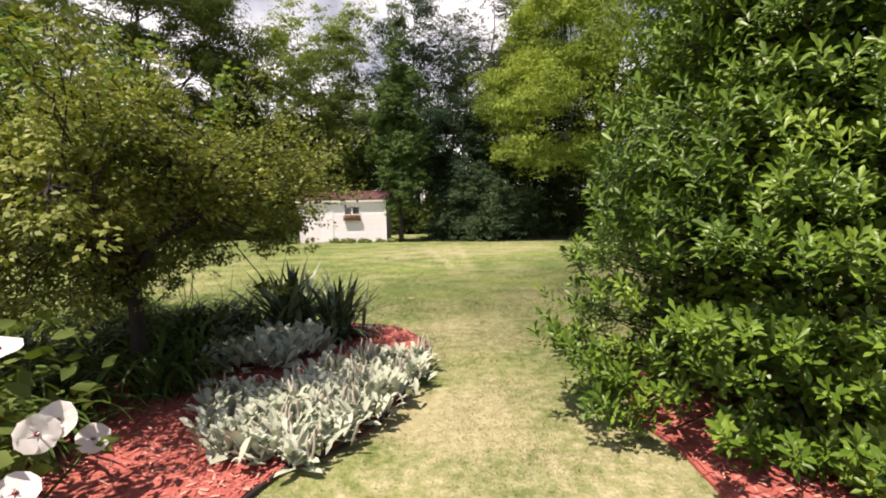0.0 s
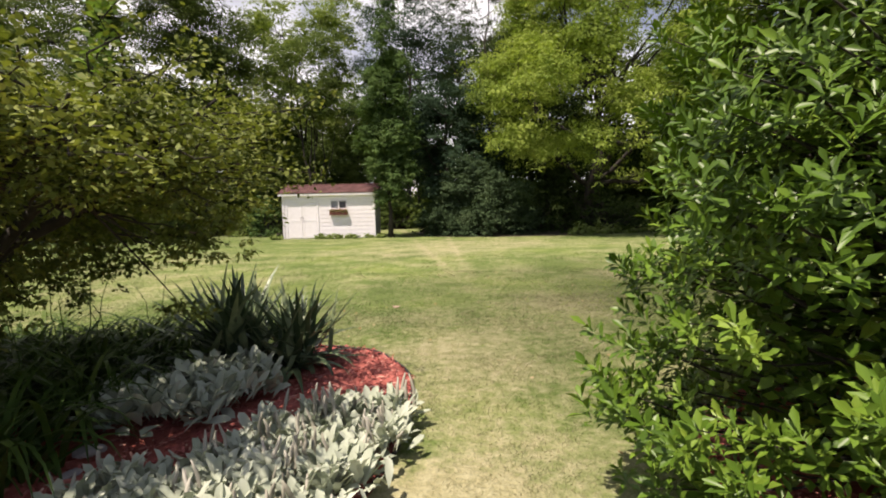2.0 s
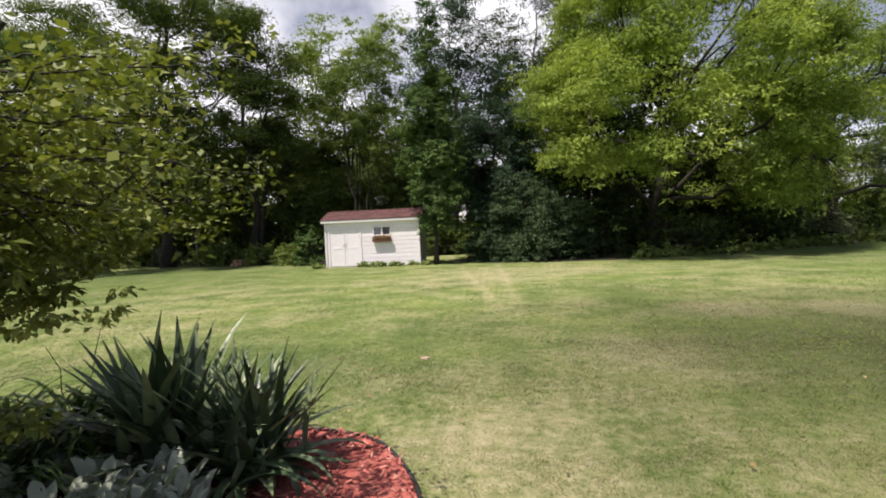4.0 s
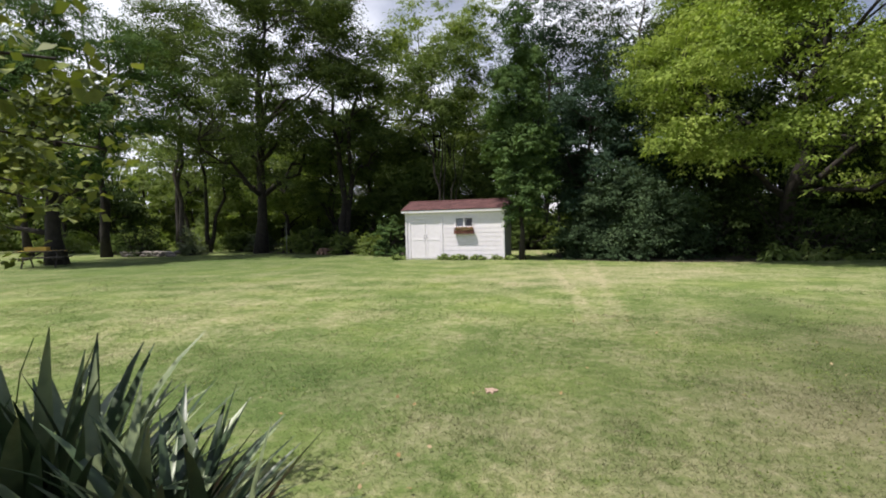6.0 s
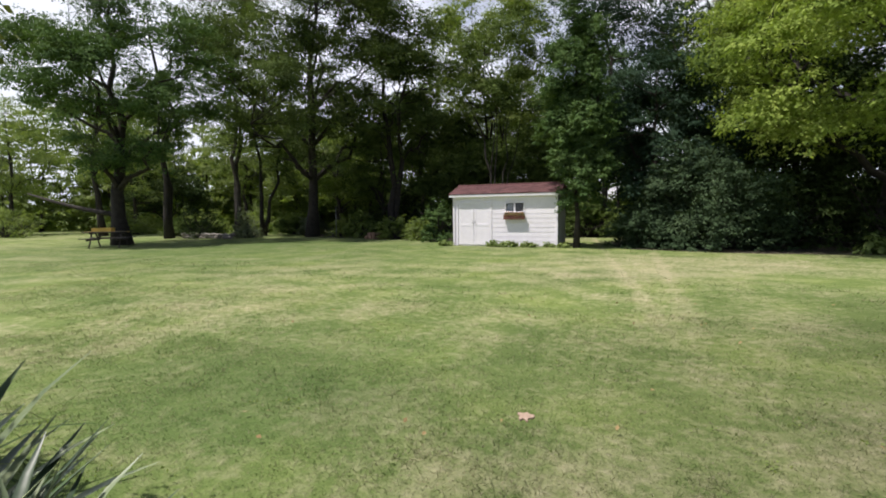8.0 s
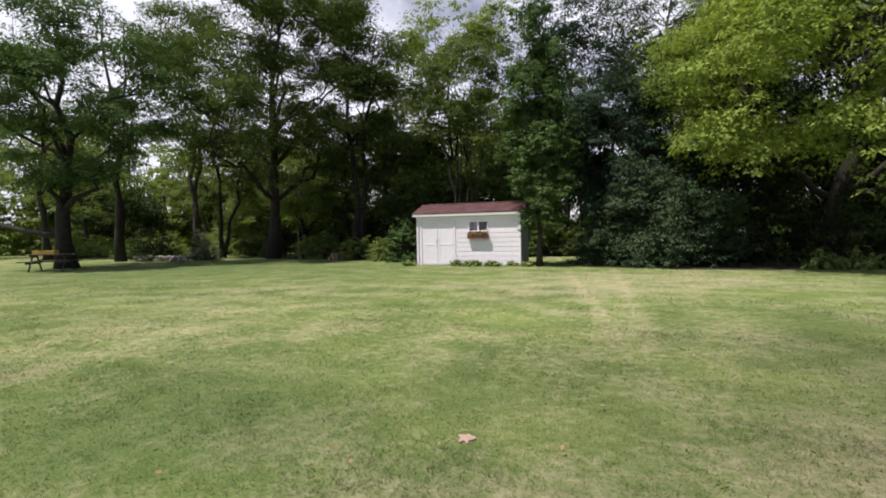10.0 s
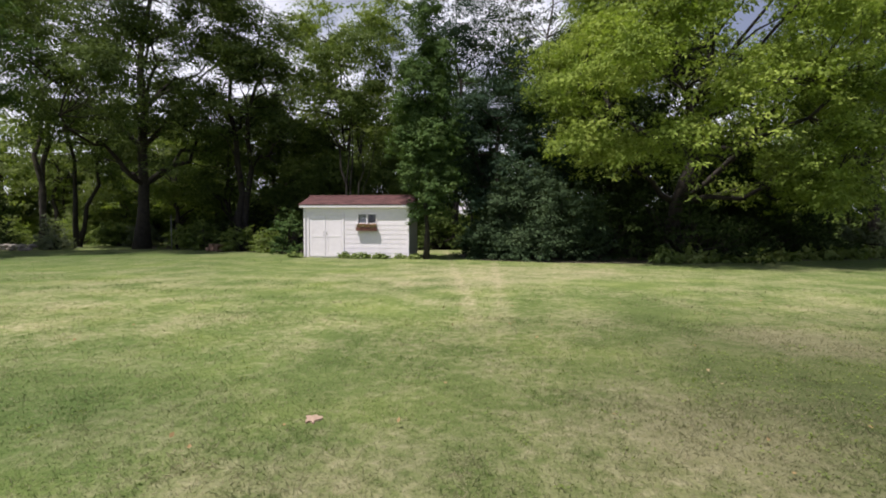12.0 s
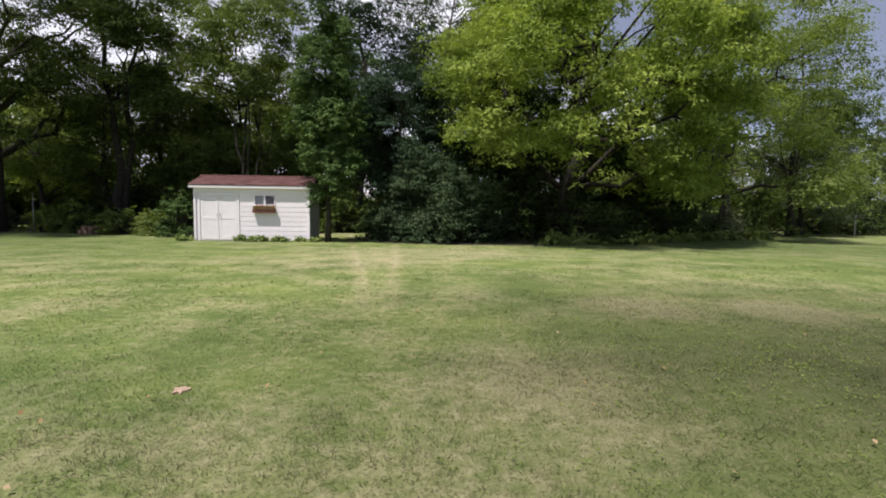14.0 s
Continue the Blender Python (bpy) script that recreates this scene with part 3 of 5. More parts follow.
def mulch_bed(name, outline, label, seed, chips, area):
    root = thing(name, (0, 0, 0), label, "mulch bed", kind="structure")
    inner = [(x * 0.985 + np.mean([p[0] for p in outline]) * 0.015, y * 0.985 + np.mean([p[1] for p in outline]) * 0.015) for x, y in outline]
    s = Shape().slab(outline, -0.03, 0.022)
    s.slab(inner, 0.0, 0.034)
    part("mulch_layer", s.mesh("mulch_layer"), mat_mulch, root)
    rng = np.random.default_rng(seed)
    x, y = rng.uniform(area[0], area[1], chips), rng.uniform(area[2], area[3], chips)
    ok = inside(outline, x, y)
    x, y = x[ok], y[ok]
    n = len(x)
    a, tilt = rng.uniform(0, 6.28, n), rng.normal(0, 0.3, n)
    d = np.stack((np.cos(a) * np.cos(tilt), np.sin(a) * np.cos(tilt), np.sin(tilt)), 1)
    up = rng.normal(0, 0.35, (n, 3)) + (0, 0, 1)
    chip = (np.array([(-0.13, 0, 0), (0.13, 0, 0), (0.13, 1, 0), (-0.13, 1, 0), (0, 0.5, 0.14)]), np.array([(0, 1, 4), (1, 2, 4), (2, 3, 4), (3, 0, 4)]))
    pts = np.stack((x, y, 0.034 + rng.uniform(0, 0.012, n)), 1)
    ob = part("wood_chips", leaf_mesh("wood_chips", chip, pts, d, up, rng.uniform(0.02, 0.06, n)), mat_chip, root, "shredded red-dyed wood chips")
    ob["kind"] = "stuff"
    return root


mulch_bed("flower_bed", BED_LEFT, "curved flower bed covered in red wood mulch", 5, 22000, (-4.2, 0.2, 1.8, 7.6))
mulch_bed("shrub_bed", BED_RIGHT, "red mulch bed under a large magnolia shrub", 6, 15000, (1.6, 5, 1.0, 6.1))
edge = thing("bed_edging", (0, 0, 0), "black plastic lawn edging round the flower bed", "edging", kind="structure")
loop = BED_LEFT[: 8 * 13]
part("edging_strip", Shape().tube([(x, y, 0.026 + 0.006 * math.sin(i * 0.7)) for i, (x, y) in enumerate(loop)], [0.014] * len(loop), 8).mesh("edging_strip", True), mat_edging, edge)
# earth and litter under the trees at the back of the garden, painted shade-dark
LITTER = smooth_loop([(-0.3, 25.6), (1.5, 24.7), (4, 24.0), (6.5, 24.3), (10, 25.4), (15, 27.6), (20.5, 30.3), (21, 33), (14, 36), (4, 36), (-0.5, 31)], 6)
lit = new("shade_dark_floor", Shape().slab(LITTER, -0.02, 0.006).mesh("shade_dark_floor"))
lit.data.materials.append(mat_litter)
tagged(lit, "leaf litter under shrubs and trees, colour darkened for their shade", "ground", kind="structure")
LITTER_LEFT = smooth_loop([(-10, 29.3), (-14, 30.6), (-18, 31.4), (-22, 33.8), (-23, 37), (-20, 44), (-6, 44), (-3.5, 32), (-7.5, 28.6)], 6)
lit2 = new("shade_dark_floor", Shape().slab(LITTER_LEFT, -0.02, 0.006).mesh("shade_dark_floor"))
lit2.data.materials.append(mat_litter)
tagged(lit2, "leaf litter behind the shed, colour darkened for tree shade", "ground", kind="structure")


# ---- shed ----
def shed():
    X0, X1, Y0, Y1, H, RIDGE = 0.0, 4.49, 0.0, 2.1, 2.12, 2.64
    root = thing("garden_shed", (-7.21, 25.6, 0), "small white wooden garden shed with red-brown shingle roof", "shed")
    t = 0.09
    yf = -0.012
    # core walls with a real window opening
    wx0, wx1, wz0, wz1 = 2.36, 3.1, 1.46, 1.82
    front = Shape().box((X0, 0.02, 0), (wx0, t, H)).box((wx1, 0.02, 0), (X1, t, H)).box((wx0, 0.02, 0), (wx1, t, wz0)).box((wx0, 0.02, wz1), (wx1, t, H))
    part("wall_front", front.mesh("wall_front"), mat_white, root, "white painted front wall")
    part("wall_back", Shape().box((X0, Y1 - t, 0), (X1, Y1, H)).mesh("wall_back"), mat_side, root)
    for nm, x in (("wall_side", X0), ("wall_side", X1 - t)):
        s = Shape().box((x, t, 0), (x + t, Y1 - t, H))
        b0 = len(s.v)
        for xx in (x, x + t):
            s.v += [Vector((xx, 0.02, H)), Vector((xx, Y1, H)), Vector((xx, Y1 / 2, RIDGE - 0.06))]
        s.f += [(b0, b0 + 2, b0 + 1), (b0 + 3, b0 + 4, b0 + 5), (b0, b0 + 1, b0 + 4, b0 + 3), (b0 + 1, b0 + 2, b0 + 5, b0 + 4), (b0 + 2, b0, b0 + 3, b0 + 5)]
        part(nm, s.mesh(nm), mat_side, root, "unpainted grey side wall")
    part("floor_inside", Shape().box((t, t, 0.0), (X1 - t, Y1 - t, 0.06)).mesh("floor_inside"), mat_inside, root)

    # lap siding on the front: each board leans out at its lower edge
    def board(x0, x1, z0, z1):
        s = Shape()
        for x in (x0, x1):
            s.v += [Vector((x, 0.018, z0)), Vector((x, yf + 0.004, z0)), Vector((x, yf + 0.004, z0 + 0.008)), Vector((x, -0.001, z1)), Vector((x, 0.018, z1))]
        s.f = [(4, 3, 2, 1, 0), (5, 6, 7, 8, 9)] + [(i, (i + 1) % 5, 5 + (i + 1) % 5, 5 + i) for i in range(5)]
        return s.mesh("siding_board")

    pitch = 0.193
    door0, door1, doorz = 0.24, 1.66, 1.80
    for i in range(11):
        z0, z1 = i * pitch + 0.02, min(H - 0.005, (i + 1) * pitch + 0.03)
        spans = [(door1 + 0.1, X1 - 0.08)]
        if z0 < wz1 and z1 > wz0:
            spans = [(door1 + 0.1, wx0 - 0.05), (wx1 + 0.05, X1 - 0.08)]
        if z0 > doorz + 0.1:
            spans = [(0.08, X1 - 0.08)]
        for a, c in spans:
            part("siding_board", board(a, c, z0, z1), mat_white, root)
    # corner boards, fascia
    for x in (X0 - 0.012, X1 - 0.075):
        part("corner_board", bevelled_box("corner_board", (x, -0.034, 0.02), (x + 0.087, 0.019, H)), mat_white, root)
    part("fascia", bevelled_box("fascia", (-0.13, -0.18, H - 0.03), (X1 + 0.13, -0.15, H + 0.10)), mat_white, root, "white painted eaves board")
    part("soffit", Shape().box((-0.12, -0.148, H + 0.0), (X1 + 0.12, 0.0, H + 0.018)).mesh("soffit"), mat_white, root)
    # double door
    part("door_trim", bevelled_box("door_trim", (door0 - 0.09, -0.03, doorz), (door1 + 0.09, 0.019, doorz + 0.085)), mat_white, root)
    for x in (door0 - 0.09, door1 + 0.004):
        part("door_trim", bevelled_box("door_trim", (x, -0.03, 0.02), (x + 0.085, 0.019, doorz - 0.002)), mat_white, root)
    midx = (door0 + door1) / 2
    for a, c, side in ((door0 + 0.004, midx - 0.005, 1), (midx + 0.005, door1 - 0.004, -1)):
        leaf = part("door", bevelled_box("door", (a, -0.006, 0.03), (c, 0.019, doorz - 0.006), 0.004), mat_white, root, "white painted door leaf")
        for z in (0.06, 0.86, 1.62):
            part("rail", bevelled_box("rail", (a + 0.02, -0.013, z), (c - 0.02, -0.0065, z + 0.1), 0.005), mat_white, leaf)
        for x in (a + 0.02, c - 0.11):
            part("stile", bevelled_box("stile", (x, -0.012, 0.162), (x + 0.09, -0.0065, 0.858), 0.005), mat_white, leaf)
            part("stile", bevelled_box("stile", (x, -0.012, 0.962), (x + 0.09, -0.0065, 1.618), 0.005), mat_white, leaf)
        hx = c - 0.05 if side > 0 else a + 0.05
        part("handle", Shape().tube([(hx, -0.03, 0.95), (hx, -0.06, 0.97), (hx, -0.06, 1.07), (hx, -0.03, 1.09)], [0.008] * 4, 6).mesh("handle", True), mat_edging, leaf, "small dark door pull")
    # window with two panes
    win = part("window", bevelled_box("window", (wx0 - 0.05, -0.034, wz1 - 0.004), (wx1 + 0.05, 0.02, wz1 + 0.045)), mat_white, root, "two-pane window in a white frame")
    part("sill", bevelled_box("sill", (wx0 - 0.05, -0.04, wz0 - 0.045), (wx1 + 0.05, 0.02, wz0)), mat_white, win)
    for x in (wx0 - 0.05, (wx0 + wx1) / 2 - 0.035, wx1):
        part("frame", bevelled_box("frame", (x, -0.032, wz0 + 0.002), (x + (0.05 if x != (wx0 + wx1) / 2 - 0.035 else 0.07), 0.03, wz1 - 0.006)), mat_white, win)
    for a, c in ((wx0 + 0.004, (wx0 + wx1) / 2 - 0.037), ((wx0 + wx1) / 2 + 0.037, wx1 - 0.004)):
        g = part("pane", Shape().box((a, 0.034, wz0), (c, 0.04, wz1)).mesh("pane"), mat_glass, win)
        g.visible_shadow = False
    part("curtain", Shape().box((wx0 + 0.02, 0.12, wz0 - 0.05), ((wx0 + wx1) / 2 - 0.05, 0.13, wz1 + 0.05)).mesh("curtain"), mat_side, win, "pale curtain behind the glass")
    # roof: two slopes of shingle courses on boards
    half, over = Y1 / 2, 0.19
    run = half + over
    rise = RIDGE - (H + 0.10)
    ang = math.atan2(rise, run)
    length = math.hypot(run, rise)
    for side in (1, -1):
        base = Matrix.Translation((0, half, RIDGE)) @ Matrix.Rotation(0 if side > 0 else math.pi, 4, "Z")
        m = base @ Matrix.Rotation(ang, 4, "X")
        lo, hi = (-0.15 if side > 0 else -X1 - 0.15), (X1 + 0.15 if side > 0 else 0.15)
        slope = part("roof_slope", Shape().box((lo, -length, -0.03), (hi, 0, 0.0), m).mesh("roof_slope"), mat_shingle, root, "red-brown shingled roof slope")
        courses = 8
        for i in range(courses):
            y0 = -length - 0.012 + i * length / courses
            if side > 0:
                w = (hi - lo) / 16
                for k in range(17):
                    a = max(lo, lo + (k - 0.5 * (i % 2)) * w)
                    c = min(hi, lo + (k + 1 - 0.5 * (i % 2)) * w) - 0.006
                    if c - a > 0.03:
                        mm = m @ Matrix.Translation((0, y0, 0.004)) @ Matrix.Rotation(0.035, 4, "X").inverted()
                        part("shingle", Shape().box((a, 0, 0), (c, length / courses + 0.03, 0.008), mm).mesh("shingle"), mat_shingle, slope)
            else:
                part("shingle_course", Shape().box((lo, y0, 0.003), (hi, y0 + length / courses, 0.012), m).mesh("shingle_course"), mat_shingle, slope)
    part("ridge_cap", Shape().tube([(-0.16, half, RIDGE + 0.002), (X1 + 0.16, half, RIDGE + 0.002)], [0.045, 0.045], 6).mesh("ridge_cap"), mat_shingle, root)
    return root


shed()
# flower box under the window
fb = thing("flower_box", (-7.21 + 2.74, 25.6 - 0.04, 1.13), "brown wooden window box with faded flowers on the shed wall", "flower box")
part("box", Shape().box((-0.44, -0.14, 0.0), (0.44, -0.12, 0.17)).box((-0.44, -0.018, 0), (0.44, 0.0, 0.17)).box((-0.44, -0.118, 0), (-0.42, -0.02, 0.17))
     .box((0.42, -0.118, 0), (0.44, -0.02, 0.17)).box((-0.418, -0.118, 0.0), (0.418, -0.02, 0.02)).mesh("box"), mat_box, fb)
part("soil", Shape().box((-0.415, -0.116, 0.02), (0.415, -0.022, 0.14)).mesh("soil"), mat_litter, fb)
rng = np.random.default_rng(3)
pts = np.stack((rng.uniform(-0.42, 0.42, 420), rng.uniform(-0.15, -0.02, 420), 0.14 + rng.random(420) * 0.16), 1)
part("flowers", leaf_cloud("flowers", rng, pts, 0.055), mat_boxflower, fb, "faded pink and tan flowers")
part("leaves", leaf_cloud("leaves", rng, pts * (1, 1, 0.9) + (0, 0, 0.01), 0.05), mat_hosta, fb)


# ---- trees at the back ----
tree("pear_tree", (-1.95, 25.3), 11.8, 1.45, 1.7, 0.10, mat_pear, 11, "slender pyramidal green pear tree beside the shed", 0.16, 330, 80, 0.36, shape="cone", limbs=14, hollow=0.3, pull=0.2)
tree("blue_green_tree", (0.9, 29.0), 9.0, 3.5, 0.5, 0.22, mat_teal, 12, "dense dark blue-green tree behind the shrubs", 0.2, 200, 130, 0.72, limbs=8, hollow=0.4)
tree("lime_maple", (8.0, 27.4), 14.5, 8.0, 1.3, 0.34, mat_lime, 13, "broad maple with bright yellow-green leaves and low branches", 0.195, 960, 122, 0.72, centre=(1.7, -0.2), limbs=20, hollow=0.7, squash=(1.0, 0.95), fork=0.2, shape="dome", pull=0.36,
     skip=lambda x, y, z: z < (3.7 if x < 5.4 else 3.3 if x < 9.0 else 1.9))
tree("sparse_tree", (3.8, 33.5), 19, 4.4, 6.0, 0.22, mat_shade_dark, 14, "tall thin-leaved tree with many bare twigs", 0.18, 230, 62, 0.7, limbs=18, hollow=0.1, bark=mat_bark)
tree("dark_oak", (-19.5, 31.6), 22, 8.3, 2.4, 0.36, mat_oak, 15, "large dark spreading oak at the lawn edge", 0.2, 680, 110, 0.9, limbs=22, hollow=0.35, fork=0.35, pull=0.4, centre=(1.0, 0))
tree("dark_oak", (-14.6, 33.8), 19.5, 5.0, 2.2, 0.26, mat_oak, 16, "tall dark leafy oak with a forked trunk", 0.2, 230, 110, 0.8, stems=((-1.2, 0), (1.5, 0.3)), limbs=12, hollow=0.3, pull=0.42)
tree("woodland_tree", (-17.0, 36.5), 9.5, 4.8, 0.6, 0.2, mat_green, 34, "leafy green woodland tree behind the oaks", 0.22, 120, 100, 0.95, limbs=8, hollow=0.3)
tree("woodland_tree", (-22.5, 39.0), 9.5, 4.6, 0.8, 0.2, mat_pale, 35, "pale green woodland tree behind the oaks", 0.22, 110, 100, 0.95, limbs=8, hollow=0.3)
tree("woodland_tree", (-11.2, 38.5), 8.0, 4.4, 0.6, 0.22, mat_green, 36, "dense green woodland tree behind the shed", 0.22, 130, 100, 0.95, limbs=8, hollow=0.3)
# pale trees beyond the garden: sunlight painted in by the lighter leaf
tree("woodland_tree", (-43.0, 36.0), 13, 5.2, 1.5, 0.22, mat_pale, 37, "woodland tree beyond the garden, sunlight put into its pale leaf colour", 0.22, 130, 80, 1.0, limbs=7, hollow=0.3)
tree("woodland_tree", (-36.5, 43.0), 14, 5.4, 1.0, 0.22, mat_pale, 38, "woodland tree beyond the garden, sunlight put into its pale leaf colour", 0.22, 130, 80, 1.0, limbs=7, hollow=0.3)
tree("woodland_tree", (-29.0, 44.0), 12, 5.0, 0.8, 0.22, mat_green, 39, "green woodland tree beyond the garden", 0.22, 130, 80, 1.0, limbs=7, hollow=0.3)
tree("woodland_tree", (-50.0, 30.0), 13, 5.4, 1.2, 0.22, mat_pale, 40, "woodland tree beyond the garden, sunlight put into its pale leaf colour", 0.22, 120, 80, 1.0, limbs=7, hollow=0.3)
tree("woodland_tree", (25.5, 34.5), 15, 4.8, 2.5, 0.24, mat_green, 45, "tall green tree at the lawn's far side", 0.21, 150, 90, 0.9, limbs=8, hollow=0.3)
tree("airy_tree", (-9.2, 38.6), 19.8, 5.2, 3.6, 0.16, mat_pale, 17, "tall airy pale green tree with several stems", 0.21, 300, 105, 0.85, stems=((-1.6, 0), (-0.4, 0.5), (1.2, 0), (2.4, 0.4)), limbs=8, hollow=0.4, bark=mat_darkbark)
tree("multi_stem_tree", (-7.3, 33.0), 13.5, 3.2, 5.6, 0.10, mat_green, 18, "clump of thin dark stems behind the shed", 0.2, 80, 90, 0.75, stems=((-1.8, 0), (-0.9, 0.3), (-0.2, 0), (0.7, 0.2), (1.6, 0)), limbs=5)
tree("maple", (-24.3, 22.4), 14.5, 6.2, 2.5, 0.38, mat_pear, 19, "maple with a stout trunk and low branches beside a picnic table", 0.2, 290, 115, 0.72, limbs=14, hollow=0.4, fork=0.18)
tree("forked_tree", (-28.5, 28.2), 20, 5.0, 4.6, 0.25, mat_green, 20, "tall tree with a dark trunk that forks low", 0.19, 110, 90, 0.85, stems=((-1.0, 0), (0.8, 0.2)), limbs=9, hollow=0.2, pull=0.52)
tree("slim_tree", (-26.2, 32.0), 20, 4.4, 7.5, 0.2, mat_green, 21, "slim tree with a bare lower trunk", 0.19, 80, 85, 0.9, limbs=8, hollow=0.1, bark=mat_bark, pull=0.52)
tree("leaning_tree", (-24.6, 32.6), 14.5, 4.0, 6.0, 0.17, mat_green, 22, "dark leaning tree with two diverging stems", 0.19, 66, 80, 0.85, stems=((-0.4, 0), (3.2, 0.6)), limbs=6, hollow=0.2, pull=0.52)
tree("slim_tree", (-32.5, 38.0), 21, 5.4, 6.0, 0.25, mat_green, 23, "tall woodland tree at the garden's far side", 0.2, 80, 80, 1.0, limbs=8, hollow=0.2, pull=0.52)
for i, (x, y, h, m) in enumerate(((-34.0, 50.0, 12, mat_pale), (-25.0, 48.0, 11, mat_green), (-19.0, 50.0, 17, mat_oak), (-12.5, 47.0, 11, mat_oak), (-7.5, 50.0, 16.5, mat_green), (2.5, 46.0, 19, mat_teal), (8.5, 44.0, 20, mat_shade_dark))):
    tree("woodland_tree", (x, y), h, 5.2, 1.5, 0.25, m, 101 + i, "tall shaded woodland tree deep behind the garden", 0.25, 190, 100, 1.1, limbs=6, hollow=0.2)
# pale ones paint a lit understorey through the leaf colour
for i, (x, y, h, m) in enumerate(((-48.0, 52.0, 10, mat_green), (-40.0, 50.0, 9, mat_pale), (-33.0, 46.5, 8, mat_pale), (-56.0, 44.0, 10, mat_green), (-27.5, 46.0, 8, mat_pale), (-44.0, 40.0, 7, mat_shade_dark))):
    tree("understorey_tree", (x, y), h, 4.8, 0.4, 0.16, m, 121 + i, "low leafy understorey tree at the wood's edge", 0.24, 150, 100, 1.0, limbs=6, hollow=0.2)
# understorey added to fill the black hollow, shade put into its leaf colour
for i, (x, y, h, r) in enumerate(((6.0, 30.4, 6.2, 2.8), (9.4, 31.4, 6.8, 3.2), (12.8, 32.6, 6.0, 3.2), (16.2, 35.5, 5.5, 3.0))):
    tree("understorey_tree", (x, y), h, r, 0.3, 0.12, mat_shade_dark, 141 + i, "low understorey tree, dark leaf colour standing for the maple's shade", 0.2, 150, 120, 0.8, limbs=6, hollow=0.15)
for x, y, h, r, seed in ((-5.2, 36.5, 8.5, 2.7, 151), (-3.0, 38.5, 9.0, 2.8, 152), (-8.6, 36.0, 7.0, 2.6, 153)):
    tree("understorey_tree", (x, y), h, r, 0.4, 0.12, mat_green, seed, "leafy understorey tree behind the shed", 0.2, 120, 110, 0.8, limbs=6, hollow=0.15)
tree("woodland_tree", (-16.5, 42.0), 16, 5.4, 3.0, 0.25, mat_green, 24, "tall green woodland tree behind the oaks", 0.23, 150, 90, 1.0, limbs=8)
tree("woodland_tree", (-4.0, 44.0), 16.5, 5.0, 2.0, 0.25, mat_pear, 25, "tall green woodland tree behind the shed", 0.23, 140, 95, 1.0, limbs=7)
tree("woodland_tree", (-1.6, 35.5), 18.5, 4.2, 3.0, 0.22, mat_teal, 26, "tall blue-green woodland tree", 0.21, 150, 85, 0.9, limbs=8, hollow=0.2)
tree("woodland_tree", (6.8, 32.0), 15, 4.6, 0.6, 0.25, mat_shade_dark, 27, "dark woodland tree behind the maple", 0.22, 170, 120, 0.95, limbs=7)
tree("right_maple", (18.5, 31.0), 15.5, 7.0, 1.4, 0.28, mat_pale, 28, "green maple with branches sweeping low over the lawn", 0.2, 270, 115, 0.9, limbs=11, hollow=0.6, shape="dome", pull=0.48)
tree("woodland_tree", (14.0, 38.0), 16, 5.4, 1.0, 0.25, mat_green, 29, "woodland tree beyond the maples", 0.23, 140, 95, 1.0, limbs=7)
tree("grey_green_tree", (27.5, 36.0), 8.0, 4.2, 0.6, 0.18, mat_sage, 30, "rounded grey-green tree at the lawn's far edge", 0.2, 110, 95, 0.8, limbs=6)
tree("woodland_tree", (33.5, 44.0), 13.5, 5.5, 0.8, 0.25, mat_green, 31, "woodland tree beyond the lawn", 0.23, 130, 90, 1.0, limbs=6)
tree("woodland_tree", (41.0, 42.0), 13, 5.5, 1.0, 0.25, mat_green, 46, "woodland tree beyond the lawn", 0.23, 130, 90, 1.0, limbs=6)
tree("woodland_tree", (22.5, 40.0), 12.5, 5.0, 0.8, 0.25, mat_pear, 32, "woodland tree beyond the lawn", 0.23, 130, 90, 1.0, limbs=6)
tree("woodland_tree", (-38.0, 30.0), 18.5, 5.6, 2.6, 0.25, mat_green, 33, "woodland tree at the garden's side", 0.22, 130, 95, 1.0, limbs=8, pull=0.52)

low = part("limb", Shape().tube([(-0.15, 0, 1.55), (-1.0, -0.3, 1.66), (-2.2, -0.8, 1.95), (-3.4, -1.3, 2.3), (-4.6, -1.7, 2.7)], [0.16, 0.13, 0.11, 0.08, 0.04], 8).mesh("limb", True), mat_darkbark, bpy.data.objects["maple"])

